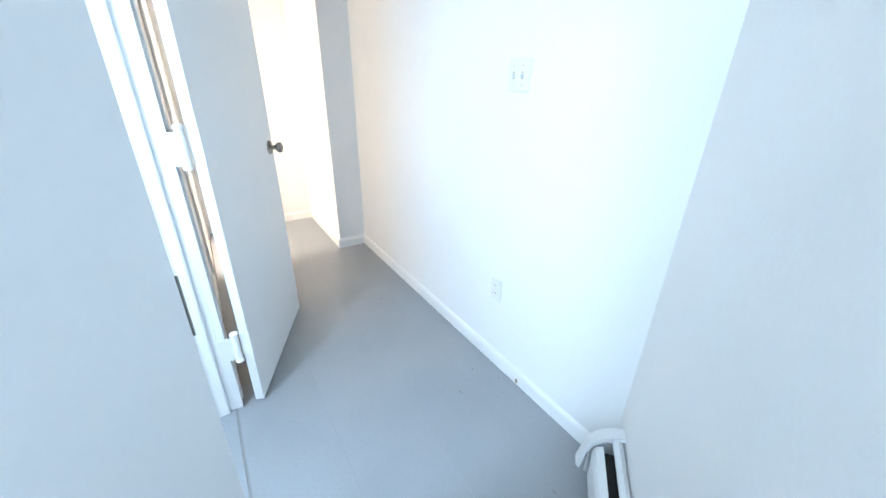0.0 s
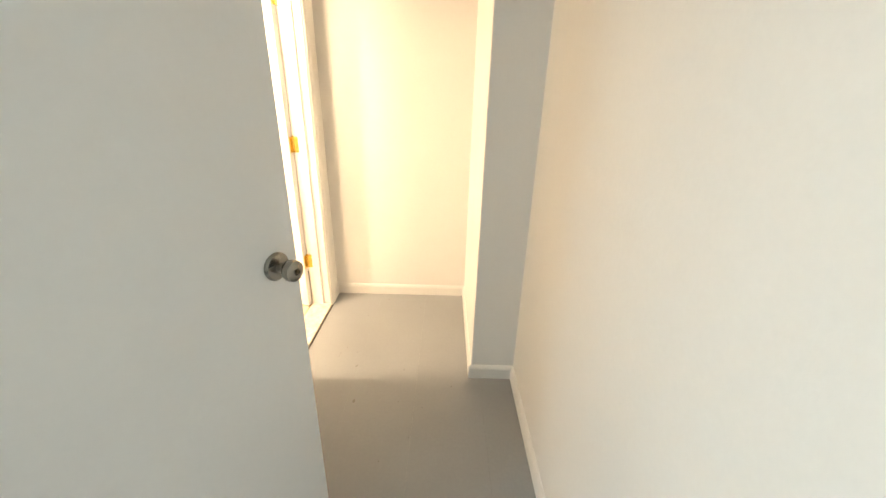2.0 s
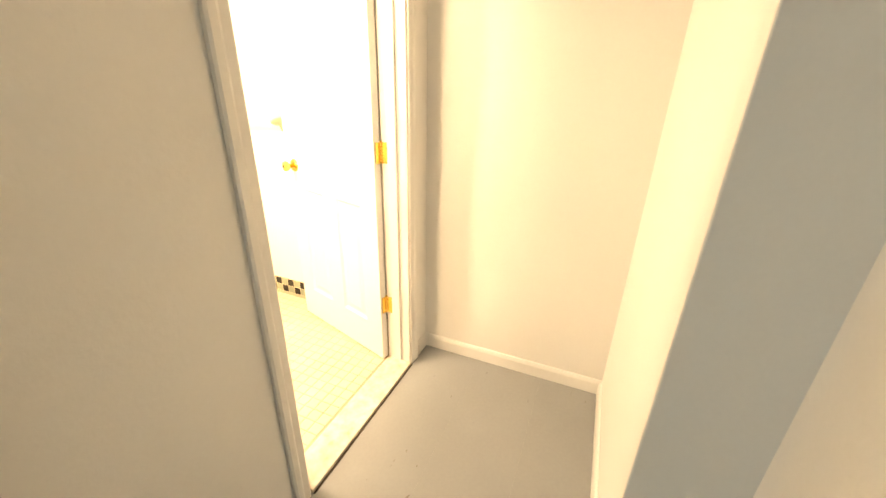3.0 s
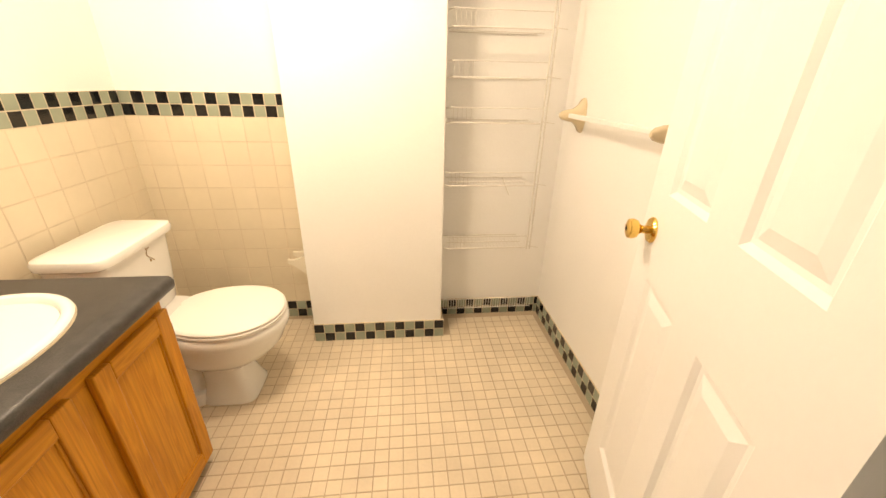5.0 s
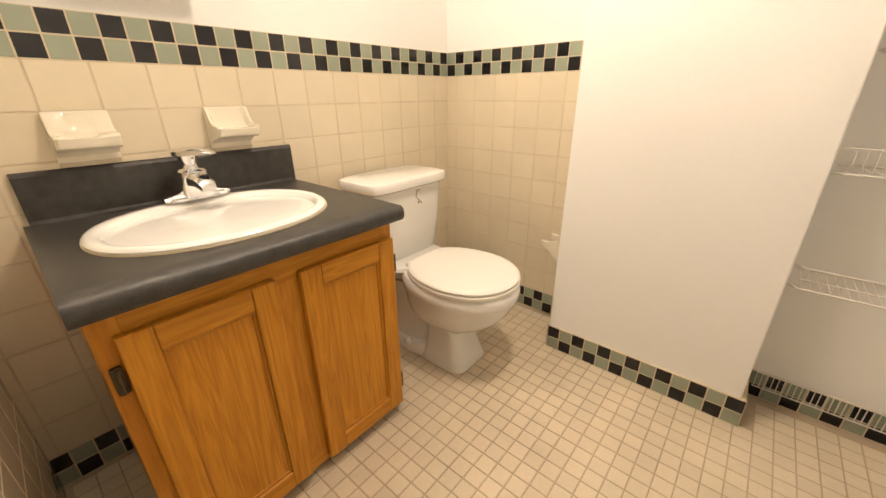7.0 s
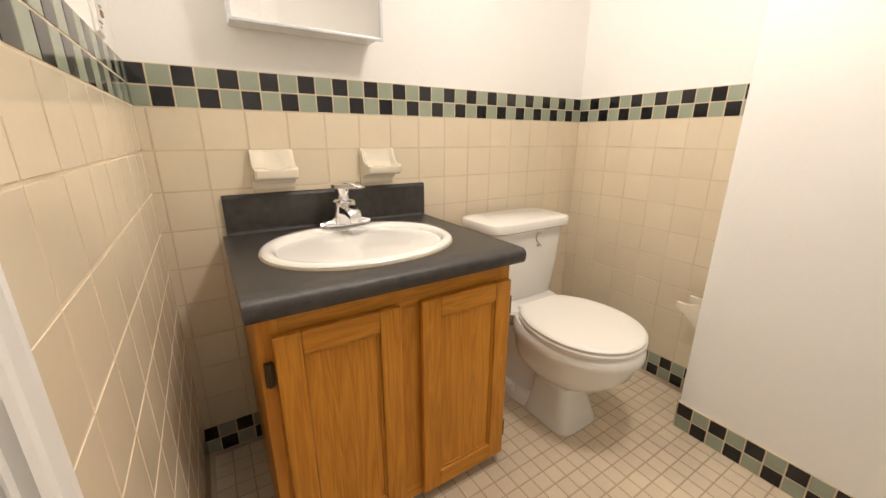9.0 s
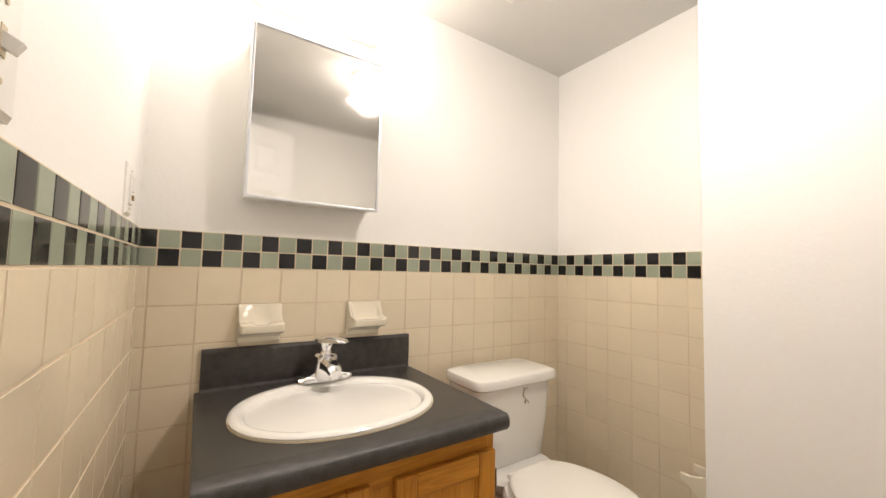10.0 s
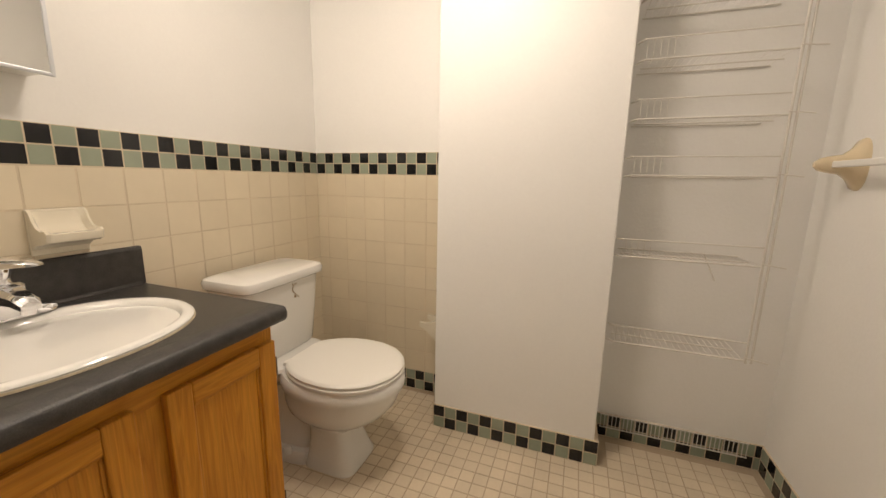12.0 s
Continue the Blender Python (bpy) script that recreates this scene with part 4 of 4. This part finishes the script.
# ---- towel rail ----
rail = thing("towel_bar", "cream ceramic towel bar with flared posts on the wall", "towel bar", (EAST, 0, 1.150))
RX = -0.062
for y in (1.462, 0.80):
    secs = []
    for d, a, b in ((0.0, 0.040, 0.074), (0.008, 0.039, 0.070), (0.022, 0.027, 0.046), (0.044, 0.019, 0.028), (0.066, 0.019, 0.025), (0.092, 0.015, 0.018), (0.104, 0.006, 0.008)):
        secs.append([(-d, y + a * 1.0 * c, b * s) for c, s in [(math.copysign(abs(math.cos(q)) ** 0.8, math.cos(q)), math.copysign(abs(math.sin(q)) ** 0.8, math.sin(q))) for q in [i * math.pi / 10 for i in range(20)]]])
    part("post", loft(secs), M_TAN, rail, smooth=True)
part("bar", box(RX - 0.009, RX + 0.009, 0.80, 1.462, -0.009, 0.009, 0.003), M_PLATE, rail)


# ---- wire shelf tower in the alcove ----
rack = thing("wire_shelving", "white coated wire shelf unit filling the alcove", "shelf", (1.44, 0, 0))
SX0, SX1, SYF, SYB = 0.022, 0.42, 1.470, 1.648
for x, y in ((SX1 + 0.008, SYF + 0.006), (SX1 + 0.026, SYF + 0.012)):
    part("pole", rod((x, y, 0.50), (x, y, CEIL - 0.002), 0.0038), M_WIRE, rack, smooth=True)
wm = rod((0, SYB, 0.003), (0, SYF, 0.003), 0.0005, steps=5)
lipped = wm.copy()
rod((0, SYF, 0.003), (0, SYF, 0.062), 0.0009, lipped, 5)
WIRE, WIRE_LIP = bpy.data.meshes.new("shelf_wire"), bpy.data.meshes.new("lipped_wire")
for src, dst in ((wm, WIRE), (lipped, WIRE_LIP)):
    src.to_mesh(dst)
    src.free()
    dst.materials.append(M_WIRE)
LEVELS = (0.512, 0.832, 1.112, 1.293, 1.475, 1.66, 1.845, 2.03)
for z in LEVELS:
    sh = part("shelf", rod((SX0, SYF, z), (SX1, SYF, z), 0.0028), M_WIRE, rack)
    rails = rod((SX0, SYF, z + 0.062), (SX1, SYF, z + 0.062), 0.0020)
    rod((SX0, SYB, z), (SX1, SYB, z), 0.0026, rails)
    rod((SX0, (SYF + SYB) / 2, z - 0.004), (SX1, (SYF + SYB) / 2, z - 0.004), 0.0022, rails)
    part("shelf_rail", rails, M_WIRE, sh)
    for k in range(21):
        w = new("shelf_wire", WIRE_LIP if k < 5 else WIRE)
        w.parent, w.location = sh, (SX0 + 0.006 + (SX1 - SX0 - 0.012) * k / 20, 0, z)
    for zz in (z, z + 0.062):
        part("wall_clip", rod((0.002, SYF + 0.03, zz - 0.004), (SX0, SYF, zz), 0.0034, steps=8), M_WIRE, sh)
    part("end_hook", rod((SX1, SYF, z + 0.01), (SX1 + 0.062, SYF - 0.008, z + 0.002), 0.0019, steps=8), M_WIRE, sh)
# a spare shelf stands on edge against the tiled base
spare = part("spare_shelf", rod((SX0, SYB - 0.012, 0.112), (SX1 + 0.13, SYB - 0.012, 0.112), 0.0030), M_WIRE, rack, "white wire shelf stood on edge at the floor")
part("shelf_rail", rod((SX0, SYB - 0.012, 0.052), (SX1 + 0.13, SYB - 0.012, 0.052), 0.0026), M_WIRE, spare)
UPRIGHT = bpy.data.meshes.new("upright_wire")
wm = rod((0, SYB - 0.014, 0.050), (0, SYB - 0.014, 0.114), 0.0016, steps=6)
wm.to_mesh(UPRIGHT)
wm.free()
UPRIGHT.materials.append(M_WIRE)
for k in range(36):
    w = new("shelf_wire", UPRIGHT)
    w.parent, w.location = spare, (SX0 + 0.004 + (SX1 + 0.122 - SX0) * k / 35, 0, 0)
part("strut", rod((0.315, SYB, 0.832), (0.36, SYB + 0.003, 0.735), 0.0025), M_WIRE, rack)

# ---- hall floor tiles ----
VT = 0.32


def tile_mesh(name, w, h, thick, lip, mat):
    """A tile lying in the xy plane, its face up at z = thick, with eased edges."""
    bm = bmesh.new()
    lo = [bm.verts.new((x, y, 0)) for x, y in ((-w / 2, -h / 2), (w / 2, -h / 2), (w / 2, h / 2), (-w / 2, h / 2))]
    mi = [bm.verts.new((v.co.x, v.co.y, thick * 0.55)) for v in lo]
    hi = [bm.verts.new((v.co.x - math.copysign(lip, v.co.x), v.co.y - math.copysign(lip, v.co.y), thick)) for v in lo]
    for a, b in ((lo, mi), (mi, hi)):
        for i in range(4):
            bm.faces.new((a[i], a[(i + 1) % 4], b[(i + 1) % 4], b[i]))
    bm.faces.new(hi)
    bmesh.ops.recalc_face_normals(bm, faces=bm.faces)
    me = bpy.data.meshes.new(name)
    bm.to_mesh(me)
    bm.free()
    me.materials.append(mat)
    return me


MESHES = {}


def lay(name, w, h, thick, lip, mat, parent, m):
    """One piece on a shared mesh."""
    key = (name, round(w, 4), round(h, 4), mat.name)
    if key not in MESHES:
        MESHES[key] = tile_mesh(name, w, h, thick, lip, mat)
    ob = new(name, MESHES[key])
    ob.parent, ob.matrix_world = parent, m
    return ob


y = -0.80 - 2 * VT
while y < HALL_N:
    y0, y1 = max(y, HALL_S), min(y + VT, HALL_N)
    if y1 - y0 > 0.02:
        lay("vinyl_strip", NOOK_E + 1.62, y1 - y0 - 0.0002, 0.004, 0.0001, M_VINYL, floor_h, Matrix.Translation(((NOOK_E - 1.62) / 2, (y0 + y1) / 2, -0.004)))
    y += VT
lay("vinyl_strip", 1.18, 1.142, 0.004, 0.0006, M_VINYL, floor_h, Matrix.Translation((-2.21, (HALL_S + HALL_N) / 2, -0.004)))

# ---- bathroom tiling ----
FACES = {                                   # wall faces: a tile's x runs along the wall, its y up
    "west": (wall_w, lambda s, z: Matrix.Translation((0.0, s, z)) @ pose(0, 0, 0, 90, 0, 90)),
    "north": (wall_n, lambda s, z: Matrix.Translation((s, NORTH, z)) @ pose(0, 0, 0, 90, 0, 0)),
    "chase": (wall_chase, lambda s, z: Matrix.Translation((s, CHASE[2], z)) @ pose(0, 0, 0, 90, 0, 0)),
    "chase_west": (wall_chase, lambda s, z: Matrix.Translation((CHASE[0], s, z)) @ pose(0, 0, 0, 90, 0, -90)),
    "chase_east": (wall_chase, lambda s, z: Matrix.Translation((CHASE[1] + 0.008, s, z)) @ pose(0, 0, 0, 90, 0, 90)),
    "alcove": (wall_a, lambda s, z: Matrix.Translation((s, ALCOVE_BACK, z)) @ pose(0, 0, 0, 90, 0, 0)),
    "east": (wall_e, lambda s, z: Matrix.Translation((EAST, s, z)) @ pose(0, 0, 0, 90, 0, -90)),
    "south": (wall_s, lambda s, z: Matrix.Translation((s, SOUTH, z)) @ pose(0, 0, 0, 90, 0, 180)),
}
GAP = 0.0022
BED = 0.0065


def bed(face, s0, s1, z0, z1, mat=M_GROUT):
    """The grout bed behind the tiles of one face."""
    parent, put = FACES[face]
    ob = link_mesh("grout_bed", box(-(s1 - s0) / 2, (s1 - s0) / 2, -(z1 - z0) / 2, (z1 - z0) / 2, 0, BED), mat)
    ob.parent, ob.matrix_world = parent, put((s0 + s1) / 2, (z0 + z1) / 2)


STEP = {"west": PITCH, "north": 0.0512, "south": PITCH}     # width of a border tile on the wainscot
WIDE = 0.1137                              # width of a cream tile


def checker(face, s0, s1, z0, first_black, step=PITCH):
    """Two rows of small black and green tiles."""
    parent, put = FACES[face]
    for row in (0, 1):
        s, k = s0, 0
        while s < s1 - 0.004:
            e = min(s + step, s1)
            dark = (k + row + (0 if first_black else 1)) % 2 == 0
            lay("border_tile", e - s - GAP, PITCH - GAP, 0.0075, 0.0012, M_BLACK if dark else M_GREEN, parent, put((s + e) / 2, z0 + PITCH * (row + 0.5)))
            s, k = e, k + 1


def field(face, joints, skip=()):
    """Nine rows of cream tiles between the given upright joints."""
    parent, put = FACES[face]
    for i, (a, b) in enumerate(zip(joints, joints[1:])):
        for r in range(9):
            if (i, r) not in skip:
                z1 = WAINSCOT - r * TILE
                lay("wall_tile", b - a - GAP, TILE - GAP, 0.0075, 0.0016, M_CREAM, parent, put((a + b) / 2, z1 - TILE / 2))


west_j = [SOUTH - 0.03] + [-0.003 + k * WIDE for k in range(15)] + [NORTH - 0.0075]
field("west", west_j, {(3, 1), (6, 1)})
north_j = [0.0] + [0.065 + k * 0.1118 for k in range(7)]
north_j = [j for j in north_j if j < CHASE[0] - 0.03] + [CHASE[0]]
field("north", north_j)
south_j = [0.0] + [0.06 + k * TILE for k in range(8)] + [OPEN_L - 0.046]
field("south", south_j)
for face, s0, s1, blk in (("west", NORTH - 0.0075 - 33 * PITCH, NORTH - 0.0075, False), ("north", 0.0075, CHASE[0], True), ("south", 0.0, OPEN_L - 0.046, True)):
    bed(face, s0, s1, 0.0, WAINSCOT + 2 * PITCH)
    checker(face, s0, s1, WAINSCOT, blk, STEP[face])
    checker(face, s0, s1, 0.002, blk, STEP[face])
for face, s0, s1, blk in (("chase", CHASE[0] - 0.001, CHASE[1] + 0.0165, False), ("chase_west", CHASE[2], NORTH, True), ("chase_east", CHASE[2], ALCOVE_BACK, True), ("alcove", CHASE[1] + 0.01, EAST, True), ("east", SOUTH, ALCOVE_BACK - 0.01, False), ("south", OPEN_R + 0.075, EAST, False)):
    bed(face, s0, s1, 0.0, 2 * PITCH + 0.002)
    checker(face, s0, s1, 0.002, blk)

backing = link_mesh("mortar_bed", box(CHASE[1], CHASE[1] + 0.0082, CHASE[2] + 0.001, ALCOVE_BACK, 0.0, 2 * PITCH + 0.001), M_GROUT)
backing.parent = wall_chase

# floor mosaic: single tiles where the walk leads past, the rest joined
FLOOR_TILE = tile_mesh("floor_tile", PITCH - 0.0036, PITCH - 0.0036, 0.004, 0.0008, M_FTILE)
rest, faces = [], []
ox, oy = 0.023, -0.012
for i in range(int(EAST / PITCH) + 1):
    for j in range(int((NORTH - SOUTH) / PITCH) + 1):
        x, y = ox + (i + 0.5) * PITCH, oy + (j + 0.5) * PITCH
        if x > EAST - 0.02 or y > NORTH - 0.02 or (y > ALCOVE_BACK - 0.02 and x > CHASE[0]) or (CHASE[0] - 0.03 < x < CHASE[1] + 0.04 and y > CHASE[2] - 0.02) or (x < VX - 0.09 and VY0 < y < VY1):
            continue
        if 0.60 < x < 1.45 and 0.55 < y < 1.47:
            ob = new("floor_tile", FLOOR_TILE)
            ob.parent, ob.location = floor_b, (x, y, -0.002)
            continue
        h, e = (PITCH - 0.0036) / 2, 0.0008
        n0 = len(rest)
        for k, z in ((h, -0.002), (h, 0.0), (h - e, 0.002)):
            rest += [(x - k, y - k, z), (x + k, y - k, z), (x + k, y + k, z), (x - k, y + k, z)]
        for a in (0, 4):
            faces += [(n0 + a + q, n0 + a + (q + 1) % 4, n0 + a + 4 + (q + 1) % 4, n0 + a + 4 + q) for q in range(4)]
        faces.append((n0 + 8, n0 + 9, n0 + 10, n0 + 11))
me = bpy.data.meshes.new("floor_tiles")
me.from_pydata(rest, [], faces)
me.materials.append(M_FTILE)
ob = tagged(new("floor_tiles", me), kind="stuff")
ob.parent = floor_b
